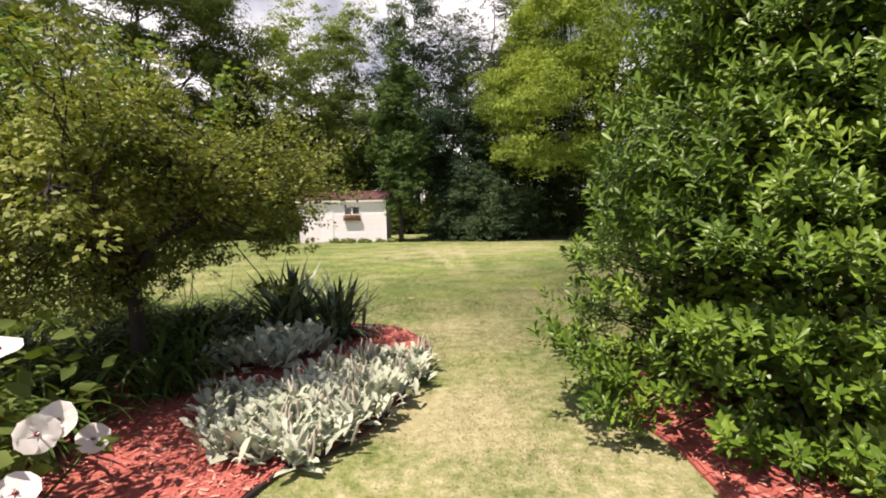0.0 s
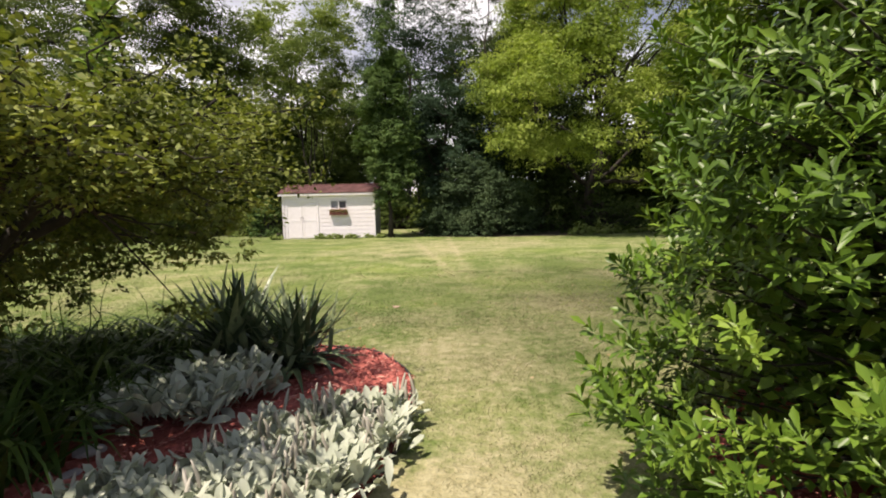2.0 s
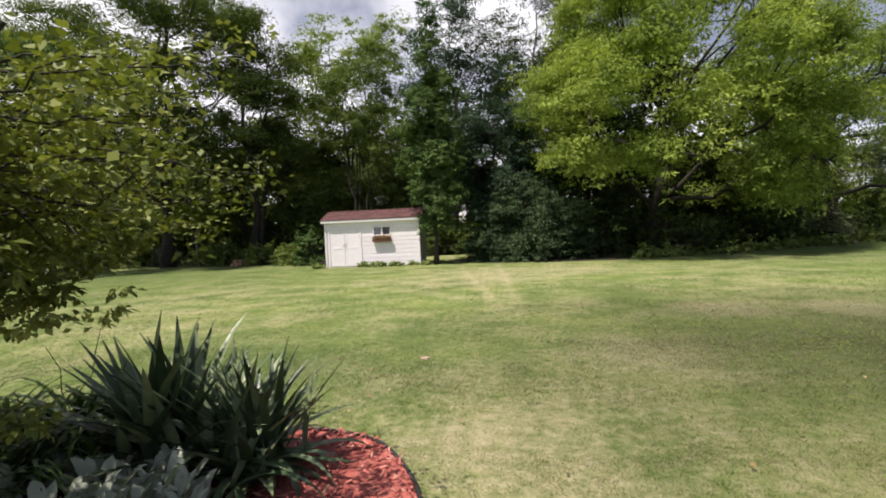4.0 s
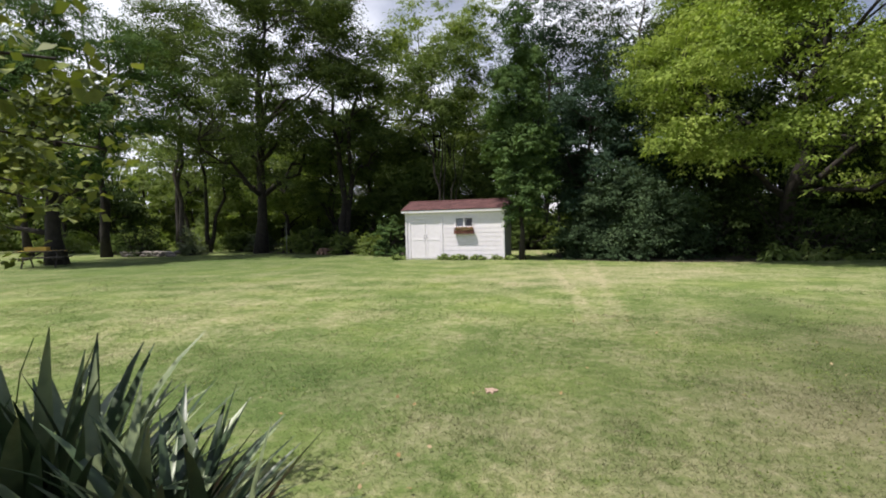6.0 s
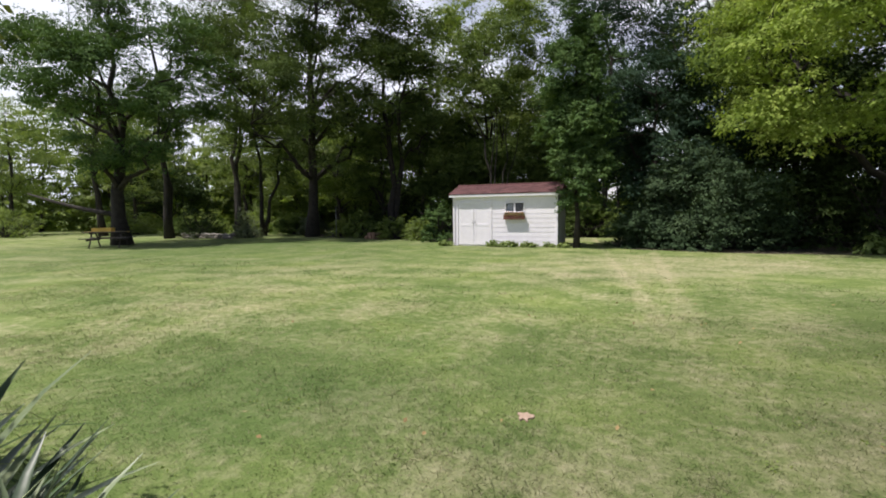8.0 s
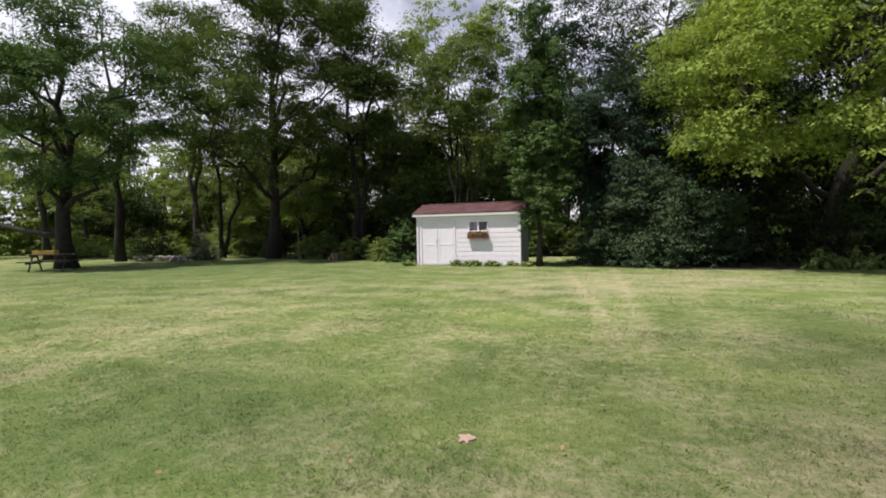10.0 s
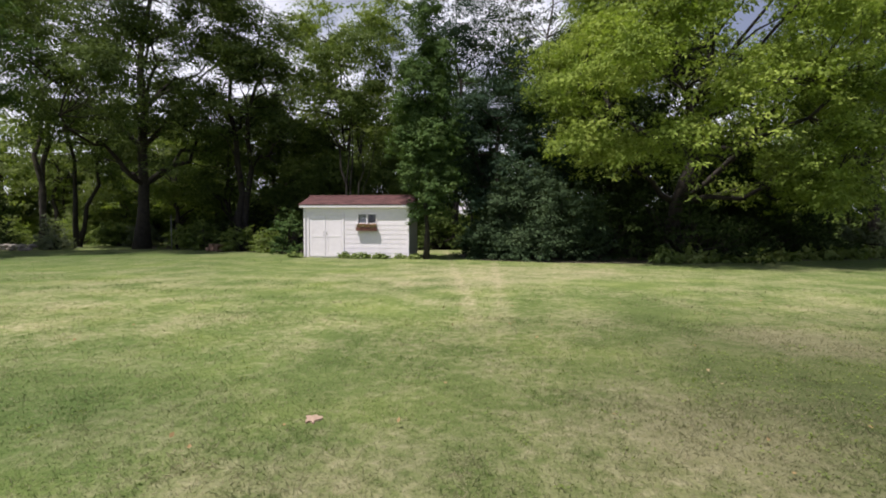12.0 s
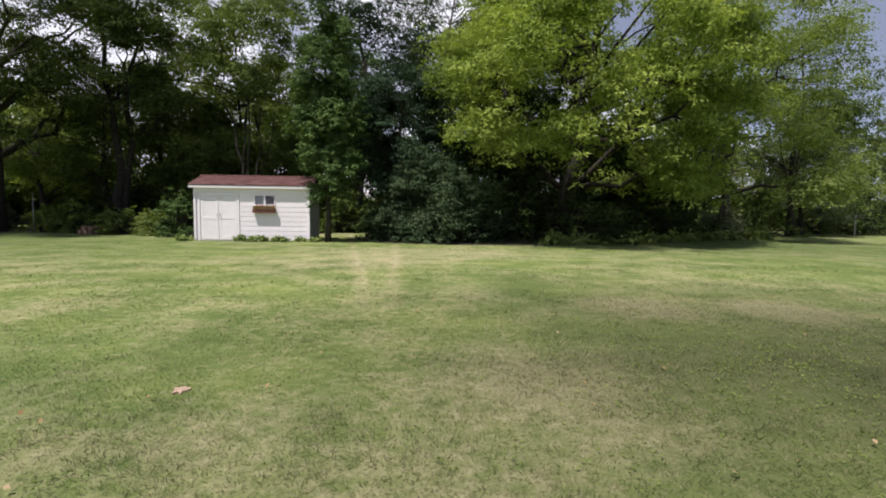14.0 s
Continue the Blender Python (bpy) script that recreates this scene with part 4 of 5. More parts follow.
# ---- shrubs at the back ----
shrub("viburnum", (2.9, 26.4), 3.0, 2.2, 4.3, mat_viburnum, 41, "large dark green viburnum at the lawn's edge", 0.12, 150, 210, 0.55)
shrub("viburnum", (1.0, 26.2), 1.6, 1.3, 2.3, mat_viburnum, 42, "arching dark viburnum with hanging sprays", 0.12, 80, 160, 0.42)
# this one has the maple's shade in its leaf colour
shrub("viburnum", (5.2, 27.6), 2.2, 1.8, 3.0, mat_shade_dark, 43, "shrub under the maple, deep shade put into its dark leaves", 0.13, 70, 80, 0.4)
for i, (x, y, rx, h, m, lab) in enumerate([
        # the low shrubs at the lawn's edge take the pale leaf as painted sunlight
        (-9.0, 28.2, 0.9, 2.0, mat_pear, "leafy green shrub beside the shed"), (-10.6, 29.4, 1.2, 1.3, mat_pale, "low green shrub at the lawn's edge, paled to look sunlit"),
        (-12.4, 30.2, 1.2, 1.4, mat_pale, "low green shrub at the lawn's edge, paled to look sunlit"), (-15.2, 31.2, 1.3, 1.5, mat_green, "low green shrub behind a log pile"),
        (-17.2, 31.8, 1.1, 1.2, mat_pale, "low green shrub under the oak"), (-21.6, 34.2, 1.2, 1.5, mat_sage, "grey-green shrub under the oak"),
        (-27.0, 29.4, 1.9, 2.0, mat_shade_dark, "dark mounded shrub beside a low stone wall"), (-23.2, 29.9, 1.1, 1.6, mat_sage, "bushy grey-green shrub beside a low stone wall"),
        (-24.2, 35.5, 2.0, 1.5, mat_green, "green understorey shrub in woodland"), (-28.5, 37.0, 2.2, 2.2, mat_pale, "woodland shrub, sunlight put into its pale leaf colour"),
        (-34.0, 36.0, 2.6, 2.4, mat_pale, "woodland shrub, sunlight put into its pale leaf colour"), (-39.0, 33.0, 2.6, 2.0, mat_pale, "woodland shrub, sunlight put into its pale leaf colour"),
        (-18.5, 38.0, 2.4, 2.2, mat_green, "green understorey shrub in woodland"), (-12.5, 37.5, 2.2, 2.0, mat_shade_dark, "dark understorey shrub in woodland"),
        (-10.2, 33.2, 1.4, 2.6, mat_green, "green understorey shrub behind the shed"), (-31.0, 31.0, 1.6, 1.3, mat_green, "green shrub behind the picnic table"),
        (15.3, 29.6, 1.5, 1.3, mat_shade_dark, "dark shrub under the maple"), (18.3, 30.6, 1.3, 2.0, mat_sage, "pale variegated shrub at the lawn's edge"),
        # dark ones fill the maple's hollow, deep shade put into their leaf colour
        (11.5, 28.4, 1.6, 1.5, mat_shade_dark, "shrub under the maple, its shade put into the leaf colour"), (9.5, 29.5, 2.6, 3.4, mat_shade_dark, "understorey shrub, deep shade put into its dark leaf colour"), (13.0, 31.0, 2.8, 3.4, mat_shade_dark, "understorey shrub, deep shade put into its dark leaf colour"), (7.0, 28.6, 1.8, 2.8, mat_shade_dark, "understorey shrub, deep shade put into its dark leaf colour"), (16.6, 33.0, 2.6, 3.0, mat_shade_dark, "understorey shrub, deep shade put into its dark leaf colour"), (-2.4, 34.0, 2.0, 2.6, mat_green, "green understorey shrub beyond the shed"), (-5.8, 37.0, 2.6, 3.0, mat_green, "green understorey shrub behind the shed"), (-15.4, 36.5, 2.4, 2.8, mat_shade_dark, "dark understorey shrub behind oaks"),
        (8.4, 26.2, 2.2, 3.2, mat_shade_dark, "understorey shrub, deep shade put into its dark leaf colour"), (10.2, 27.0, 1.5, 2.0, mat_shade_dark, "understorey shrub, deep shade put into its dark leaf colour"),
        (24.0, 35.5, 2.6, 3.2, mat_green, "tall green hedge shrub"),
        (30.5, 38.5, 3.0, 3.6, mat_green, "tall green hedge shrub"), (36.0, 41.0, 3.4, 3.8, mat_green, "tall green hedge shrub"),
        (33.5, 37.5, 2.8, 3.8, mat_shade_dark, "tall dark hedge shrub beyond the lawn"), (38.5, 37.0, 3.2, 4.2, mat_shade_dark, "tall dark hedge shrub beyond the lawn"), (43.5, 38.0, 3.2, 4.4, mat_shade_dark, "tall dark hedge shrub beyond the lawn"),
        (20.5, 34.5, 2.2, 2.6, mat_shade_dark, "dark hedge shrub beside the lawn"), (-44.0, 27.0, 3.0, 2.6, mat_pale, "shrub beyond the lawn, sunlight put into its pale leaf colour")]):
    shrub("shrub", (x, y), rx, rx * 0.85, h, m, 60 + i, lab, 0.12 if y < 33 else 0.16, int(22 + rx * 14), 80, 0.32 if rx < 1.6 else 0.5)

# low border plants
for i, (x, y, w, h) in enumerate([(7.2, 24.6, 0.6, 0.5), (8.3, 24.9, 0.7, 0.6), (9.6, 25.3, 0.7, 0.5), (11.0, 26.0, 0.7, 0.45), (12.4, 26.6, 0.7, 0.5), (14.0, 27.4, 0.8, 0.5), (15.8, 28.3, 0.8, 0.5), (17.6, 29.1, 0.8, 0.55), (19.8, 30.0, 0.9, 0.7)]):
    shrub("hosta", (x, y), w, w * 0.8, h, mat_hosta, 100 + i, "leafy low border plant at the lawn's edge", 0.2, 16, 26, 0.15, "border plants", category="border plant", shape=BROAD_LEAF)
for i, (x, w, h) in enumerate([(-5.35, 0.26, 0.3), (-4.9, 0.24, 0.22), (-4.5, 0.2, 0.2), (-4.05, 0.2, 0.16), (-3.65, 0.2, 0.16), (-3.05, 0.24, 0.17), (-2.5, 0.22, 0.2), (-7.5, 0.28, 0.2)]):
    shrub("hosta", (x, 25.27), w, w * 0.7, h, mat_hosta, 120 + i, "small pale green plant at the foot of the shed", 0.14, 10, 22, 0.07, "plants along the shed", category="border plant", shape=BROAD_LEAF)


def far_woods():
    rng = np.random.default_rng(77)

    def line(x):
        return 56 - 0.12 * abs(x) - max(0.0, -x - 34) * 0.45

    # left stretch takes the paler leaf to paint it as sunlit
    for (x0, x1), count, m, lab in (((-80, -16), 900, mat_pale, "distant pale green woodland beyond the garden, sunlight put into its colour"), ((-22, 66), 400, mat_green, "distant green woodland beyond the garden")):
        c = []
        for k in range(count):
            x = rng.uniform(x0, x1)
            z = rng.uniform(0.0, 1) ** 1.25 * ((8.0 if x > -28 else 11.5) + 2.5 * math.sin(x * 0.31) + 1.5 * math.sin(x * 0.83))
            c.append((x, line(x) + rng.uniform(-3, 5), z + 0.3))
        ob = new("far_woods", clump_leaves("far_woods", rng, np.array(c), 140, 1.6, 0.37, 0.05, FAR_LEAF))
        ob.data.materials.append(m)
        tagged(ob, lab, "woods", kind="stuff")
    # the depth of the wood behind
    s = Shape()
    cols, rows = 150, 8
    for i in range(cols + 1):
        x = -95 + 175 * i / cols
        top = 4.2 + 1.2 * math.sin(x * 0.31) + 2.6 * noise.noise(Vector((x * 0.9, 0, 0)))
        for k in range(rows + 1):
            s.v.append(Vector((x, line(x) + 6 + 2.4 * noise.noise(Vector((x * 0.35, k * 0.8, 3))), top * k / rows + (0.6 * noise.noise(Vector((x * 1.3, k, 0))) if k else 0))))
    s.f = [(i * (rows + 1) + k, (i + 1) * (rows + 1) + k, (i + 1) * (rows + 1) + k + 1, i * (rows + 1) + k + 1) for i in range(cols) for k in range(rows)]
    ob = new("backdrop", s.mesh("backdrop", True))
    ob.data.materials.append(mat_green)
    tagged(ob, "dark depth of the woodland far behind", "woods", kind="structure")
    for (x0, x1) in ((-72, -20), (-20, 62)):
        s = Shape()
        for k in range(45):
            x = rng.uniform(x0, x1)
            y = line(x) - 3 + rng.uniform(0, 6)
            s.tube(bent(rng, (x, y, -0.1), (x + rng.normal() * 1.2, y, rng.uniform(8, 13)), 0.02, 6), np.linspace(0.16, 0.03, 6), 5)
        ob = new("far_trunks", s.mesh("far_trunks", True))
        ob.data.materials.append(mat_darkbark)
        tagged(ob, "dark trunks of the distant woodland", "woods", kind="stuff")


far_woods()

# pale house beyond the trees
house = thing("neighbour_house", (-1.0, 70, 0), "pale low house seen far off between the trees", "house")
part("wall", Shape().box((-6, 0, 0), (6, 8, 3.0)).mesh("wall"), mat_housewall, house)
s = Shape()
s.v = [Vector(p) for p in ((-6.5, -0.5, 3), (6.5, -0.5, 3), (6.5, 8.5, 3), (-6.5, 8.5, 3), (-6.5, 4, 5.2), (6.5, 4, 5.2))]
s.f = [(0, 1, 5, 4), (2, 3, 4, 5), (0, 4, 3), (1, 2, 5), (3, 2, 1, 0)]
part("roof", s.mesh("roof"), mat_side, house)


# ---- picnic table, stone wall, log pile, pole ----
def picnic_table():
    root = thing("picnic_table", pose(-22.9, 20.8, 0, 0, 0, 38), "weathered wooden picnic table with a yellow board beside a maple", "picnic table")
    for i in range(5):
        part("top_board", bevelled_box("top_board", (-0.92, -0.37 + i * 0.15, 0.71), (0.92, -0.232 + i * 0.15, 0.75)), mat_yellow if i in (1, 2) else mat_table, root, "yellow board" if i in (1, 2) else "")
    for y in (-0.72, 0.46):
        part("bench_board", bevelled_box("bench_board", (-0.92, y, 0.42), (0.92, y + 0.26, 0.46)), mat_table, root)
    for x in (-0.62, 0.58):
        part("crossbar", bevelled_box("crossbar", (x, -0.74, 0.33), (x + 0.04, 0.74, 0.418)), mat_table, root)
        part("top_bar", bevelled_box("top_bar", (x, -0.36, 0.63), (x + 0.04, 0.36, 0.708)), mat_table, root)
        for sgn in (-1, 1):
            part("leg", Shape().tube([(x + 0.065, sgn * 0.62, 0), (x + 0.065, sgn * 0.2, 0.7)], [0.045, 0.045], 4).mesh("leg"), mat_table, root)
    part("brace", Shape().tube([(-0.6, 0, 0.36), (0, 0, 0.69)], [0.03, 0.03], 4).mesh("brace"), mat_table, root)
    return root


picnic_table()
tray = thing("yellow_box", pose(-23.05, 20.72, 0.75, 0, 0, 38), "bright yellow open wooden box on the picnic table", "box")
for lo, hi in (((-0.4, -0.25, 0), (0.4, 0.25, 0.02)), ((-0.4, -0.25, 0.021), (0.4, -0.23, 0.17)), ((-0.4, 0.23, 0.021), (0.4, 0.25, 0.17)), ((-0.4, -0.229, 0.021), (-0.38, 0.229, 0.17)), ((0.38, -0.229, 0.021), (0.4, 0.229, 0.17))):
    part("panel", bevelled_box("panel", lo, hi, 0.004), mat_yellow, tray)
rng = np.random.default_rng(8)
wall = thing("stone_wall", (-25.3, 28.4, 0), "low dry stone garden wall before the shrubs", "stone wall")
for k in range(2):
    for i in range(9):
        bm = bmesh.new()
        bmesh.ops.create_icosphere(bm, subdivisions=1, radius=1)
        for v in bm.verts:
            v.co = Vector((v.co.x * 0.3, v.co.y * 0.18, v.co.z * 0.11)) * (0.85 + 0.3 * rng.random())
        me = bpy.data.meshes.new("stone")
        bm.to_mesh(me)
        bm.free()
        part("stone", me, mat_stone, wall, m=pose(-2.0 + i * 0.5 + 0.2 * k + rng.normal() * 0.04, rng.normal() * 0.04, 0.09 + 0.17 * k, 0, 0, rng.normal() * 12))
logs = thing("log_pile", (-13.7, 29.9, 0), "small pile of cut logs at the lawn's edge", "log pile")
for i, (x, z) in enumerate(((-0.5, 0.1), (-0.25, 0.1), (0.0, 0.1), (0.27, 0.1), (0.52, 0.1), (-0.36, 0.28), (-0.1, 0.28), (0.15, 0.28), (0.4, 0.28))):
    part("log", Shape().tube([(0, -0.25, 0), (0, 0.25, 0)], [0.11, 0.1], 9).mesh("log"), mat_log, logs, m=pose(x, rng.normal() * 0.08, z, 0, 0, rng.normal() * 14))
pole = thing("garden_pole", (-16.9, 30.6, 0), "thin galvanised metal pole standing among shrubs", "pole")
part("shaft", Shape().tube([(0, 0, -0.1), (0, 0, 1.9)], [0.02, 0.02], 8).mesh("shaft", True), mat_metal, pole)
part("cap", Shape().tube([(0, 0, 1.9), (0, 0, 1.93), (0, 0, 1.95)], [0.034, 0.034, 0.015], 8).mesh("cap", True), mat_metal, pole)
post = thing("fence_post", (31.4, 36.0, 0), "thin pale post at the far edge of the lawn", "post")
part("shaft", Shape().tube([(0, 0, -0.1), (0, 0, 1.4)], [0.05, 0.045], 6).mesh("shaft"), mat_metal, post)


# ---- magnolia by the path ----
def magnolia():
    rng = np.random.default_rng(51)
    root = thing("magnolia_shrub", (3.15, 4.6, 0), "large magnolia shrub with glossy bright green leaves", "shrub")
    prof = [(0.04, 1.7), (0.3, 2.0), (0.7, 2.12), (1.2, 2.0), (1.8, 1.78), (2.6, 1.45), (3.3, 1.1), (3.9, 0.5), (4.15, 0.1)]
    zs, rs = np.array(prof).T
    # boughs are upturned fans of leaf clusters in tiers, with dark gaps between
    tips = []
    tiers = [(z, k) for k, z in enumerate(np.arange(0.15, 3.95, 0.265))]
    for z0, w0 in [(z, k * 1.9 + 2 * math.pi * i / m) for z, k in tiers for m in (int(8 + 5.6 * np.interp(z, zs, rs)),) for i in range(m)]:
        w = w0 + rng.normal() * 0.14
        z = max(0.12, z0 + 0.1 * math.sin(2 * w + z0 * 5) + rng.normal() * 0.08)
        r = np.interp(z, zs, rs) * rng.uniform(0.8, 1.02)
        reach, n = rng.uniform(0.25, 0.44), int(rng.integers(14, 22))
        u, v = rng.uniform(-1, 1, n), rng.uniform(-0.7, 1, n)
        o, s = np.array((math.cos(w), math.sin(w), 0)), np.array((-math.sin(w), math.cos(w), 0))
        c = o * (r - reach * 0.55)
        q = c + o * (v * reach * (1 - 0.35 * u * u))[:, None] + s * (u * reach * 1.1)[:, None]
        q[:, 2] = z + 0.10 * v ** 2 - 0.05 * np.abs(u) + rng.normal(0, 0.03, n)
        tips.append(q)
    tips = np.concatenate(tips)
    wx, wy = tips[:, 0] + 3.15, tips[:, 1] + 4.6
    tips = tips[(tips[:, 2] > 0.07) & ~((wy > 4.25) & (wx < 0.84 + 0.82 * (wy - 4.2)))]
    n = len(tips)
    out = rows_norm(tips * (1, 1, 0.0))
    stems = Shape()
    for i in range(6):
        w = i * 1.05
        stems.tube(bent(rng, (0.12 * math.cos(w), 0.12 * math.sin(w), -0.04), (0.5 * math.cos(w), 0.5 * math.sin(w), 3.2), 0.03, 7), np.linspace(0.05, 0.015, 7), 7)
    part("stem_growth", stems.mesh("stem_growth", True), mat_darkbark, root)
    tw = Shape()
    for p, o in zip(tips[::6], out[::6]):
        base = np.array((p[0] * 0.35, p[1] * 0.35, max(0.15, p[2] - 0.35)))
        tw.tube(bent(rng, base, p, 0.04, 4), (0.010, 0.008, 0.006, 0.003), 4, False)
    part("branchwork", tw.mesh("branchwork", True), mat_darkbark, root)["kind"] = "stuff"
    per = 14
    k = np.repeat(np.arange(n), per)
    th = np.tile(np.arange(per) * 2.39996, n) + np.repeat(rng.uniform(0, 6.28, n), per)
    axis = rows_norm(out * 0.7 + (0, 0, 0.75) + rng.normal(size=(n, 3)) * 0.25)
    s1 = rows_norm(np.cross(axis, rng.normal(size=(n, 3))))
    s2 = np.cross(axis, s1)
    depth = np.tile(np.linspace(0, 1, per), n)
    flare = 0.5 + 0.75 * depth
    d = axis[k] * (1.15 - flare[:, None] * 0.75) + (s1[k] * np.cos(th)[:, None] + s2[k] * np.sin(th)[:, None]) * flare[:, None] + rng.normal(size=(n * per, 3)) * 0.12
    nrm = axis[k] * 1.0 - (s1[k] * np.cos(th)[:, None] + s2[k] * np.sin(th)[:, None]) * 0.6 + (0, 0, 0.35)
    pts = tips[k] - axis[k] * (depth * 0.13)[:, None]
    part("foliage", leaf_mesh("foliage", WHORL_LEAF, pts, d, nrm, rng.uniform(0.065, 0.105, n * per)), mat_magnolia, root)
    # sparse leaves within
    m2 = 24000
    a, z = rng.uniform(0, 6.28, m2), rng.uniform(0.1, 3.7, m2)
    r = np.interp(z, zs, rs) * rng.uniform(0.28, 0.64, m2)
    part("inner_foliage", leaf_cloud("inner_foliage", rng, np.stack((r * np.cos(a), r * np.sin(a), z), 1), 0.085), mat_magnolia, root)
    return root


magnolia()


# ---- crabapple in the flower bed ----
def crabapple():
    rng = np.random.default_rng(52)
    root = thing("crabapple_tree", (-2.27, 4.87, 0), "small crabapple tree with a dense olive-green crown", "tree")
    trunk = bent(rng, (0, 0, -0.03), (-0.02, 0.02, 1.15), 0.02, 7)
    part("trunk", Shape().tube(trunk, np.array((0.085, 0.066, 0.06, 0.056, 0.056, 0.062, 0.066)), 10).mesh("trunk", True), mat_darkbark, root)
    nodes = []
    for i in range(9):
        w = i * 0.7 + 0.2
        end = np.array((1.35 * math.cos(w), 1.5 * math.sin(w), 1.5 + 0.75 * rng.random()))
        p = bent(rng, (0, 0, 1.0 + 0.02 * i), end, 0.06, 8, -0.12)
        part("limb", Shape().tube(p, np.linspace(0.045, 0.008, 8), 6).mesh("limb", True), mat_darkbark, root)
        nodes.append(p)
    nodes = np.concatenate(nodes)
    c = []
    while len(c) < 520:
        p = rng.uniform(-1, 1, 3)
        lump = 0.78 + 0.75 * noise.noise(Vector(p * 2.5) + Vector((4, 1, 0)))
        r = np.linalg.norm(p)
        if r > lump or (r < 0.5 and rng.random() < 0.6):
            continue
        x, y = p[0] * 1.8 - 0.5, p[1] * 2.05 + 0.25
        c.append((x, y, 1.74 + p[2] * (0.95 if p[2] > 0 else 1.22) + (0.18 if x > 0.7 and p[2] > 0 else 0)))
    c = gather(rng, np.array(c), 90, 0.3)
    tw = Shape()
    for q in c:
        j = int(np.argmin(np.linalg.norm(nodes - q, axis=1)))
        tw.tube(bent(rng, nodes[j], q, 0.08, 4), (0.010, 0.008, 0.006, 0.003), 4, False)
    part("branchwork", tw.mesh("branchwork", True), mat_darkbark, root)["kind"] = "stuff"
    part("crown", clump_leaves("crown", rng, c, 200, 0.2, 0.039, 0.6, ROUGH_LEAF, 0.3), mat_crab, root)
    # long arching sprays at the rim
    spray = []
    for i in range(26):
        w = -1.3 + i * 0.17 + rng.normal() * 0.05
        o = np.array((math.cos(w) * 1.0, math.sin(w), 0))
        r0 = 0.75
        p = bent(rng, o * r0 + (-0.3, 0.2, 1.5 + 0.35 * rng.random()), o * (1.35 + 0.45 * rng.random()) + (-0.15, 0.25, 1.25 + 1.0 * rng.random()), 0.03, 12, -0.1)
        part("limb", Shape().tube(p, np.linspace(0.008, 0.003, 12), 4, False).mesh("limb", True), mat_darkbark, root)
        for q in p[2:]:
            spray.append(q + rng.normal(size=(16, 3)) * (0.05, 0.05, 0.03))
    for i in range(42):
        w = -1.25 + i * 0.07 + rng.normal() * 0.06
        o = np.array((math.cos(w), math.sin(w), 0))
        p = bent(rng, o * 0.55 + (0, 0, 1.45 + 0.4 * rng.random()), o * (rng.uniform(1.3, 1.75) + (0.3 if w > 0.3 else 0)) + (0, 0, rng.uniform(1.45, 2.6)), 0.04, 12, -0.08)
        part("limb", Shape().tube(p, np.linspace(0.009, 0.003, 12), 4, False).mesh("limb", True), mat_darkbark, root)
        for q in p[3:]:
            spray.append(q + rng.normal(size=(26, 3)) * (0.075, 0.075, 0.05))
    part("spray_leaves", leaf_cloud("spray_leaves", rng, np.concatenate(spray), 0.04, 0.9, 0.1), mat_crab, root)
    # upright fresh shoots on top
    ends = []
    for x, y, top in ((-0.15, 0.1, 3.02), (0.2, 0.1, 2.95), (-0.75, 0.2, 3.2), (-0.6, -0.2, 2.9), (0.75, 0.3, 2.75), (-0.35, 0.5, 2.95), (-1.0, 0.1, 2.85)):
        p = bent(rng, (x * 0.8, y * 0.8, 2.2), (x, y, top), 0.03, 8)
        part("shoot_stem", Shape().tube(p, np.linspace(0.008, 0.003, 8), 4, False).mesh("shoot_stem", True), mat_darkbark, root)
        for q in p[1:]:
            ends.append(q + rng.normal(size=(13, 3)) * 0.045)
    part("shoot_leaves", leaf_cloud("shoot_leaves", rng, np.concatenate(ends), 0.075, 0.6, -0.2, BROAD_LEAF), mat_shoot, root, "fresh bright green upright shoots")


crabapple()


# ---- yucca, each leaf a part ----
def yucca(at, count, seed, reach, drooping, label):
    rng = np.random.default_rng(seed)
    root = thing("yucca", (*at, 0), label, "yucca", "yucca plants")
    blades = [strap(0.68, 0.07, 0, 0.22, 0.4).mesh("leaf", True), strap(0.74, 0.066, 0, 0.65, 0.35).mesh("leaf", True), strap(0.66, 0.062, 0, 1.5, 0.3, 8).mesh("leaf", True), strap(0.62, 0.056, 0, 2.6, 0.25, 9).mesh("leaf", True)]
    for i in range(count):
        t = i / count
        lean = 6 + 76 * t ** 0.85 + rng.normal() * 6
        a = math.degrees(i * 2.39996) + rng.normal() * 8
        kind = int(rng.choice((0, 0, 1))) if t < 0.55 or (rng.random() > drooping) else int(rng.choice((2, 3)))
        scale = (0.9 + 0.3 * rng.random()) * reach
        part("leaf", blades[kind], mat_yucca, root, m=pose(rng.normal() * 0.10, rng.normal() * 0.10, 0.03 + 0.1 * (1 - t), 0, 0, a) @ pose(0, 0, 0, 0, lean, 0) @ Matrix.Diagonal((scale, scale, scale, 1)))
    return root


yucca((-1.52, 6.6), 130, 61, 1.12, 0.45, "large spiky yucca with stiff dark green leaves")
yucca((-0.98, 6.55), 130, 62, 0.92, 0.75, "spiky yucca with drooping lower leaves")


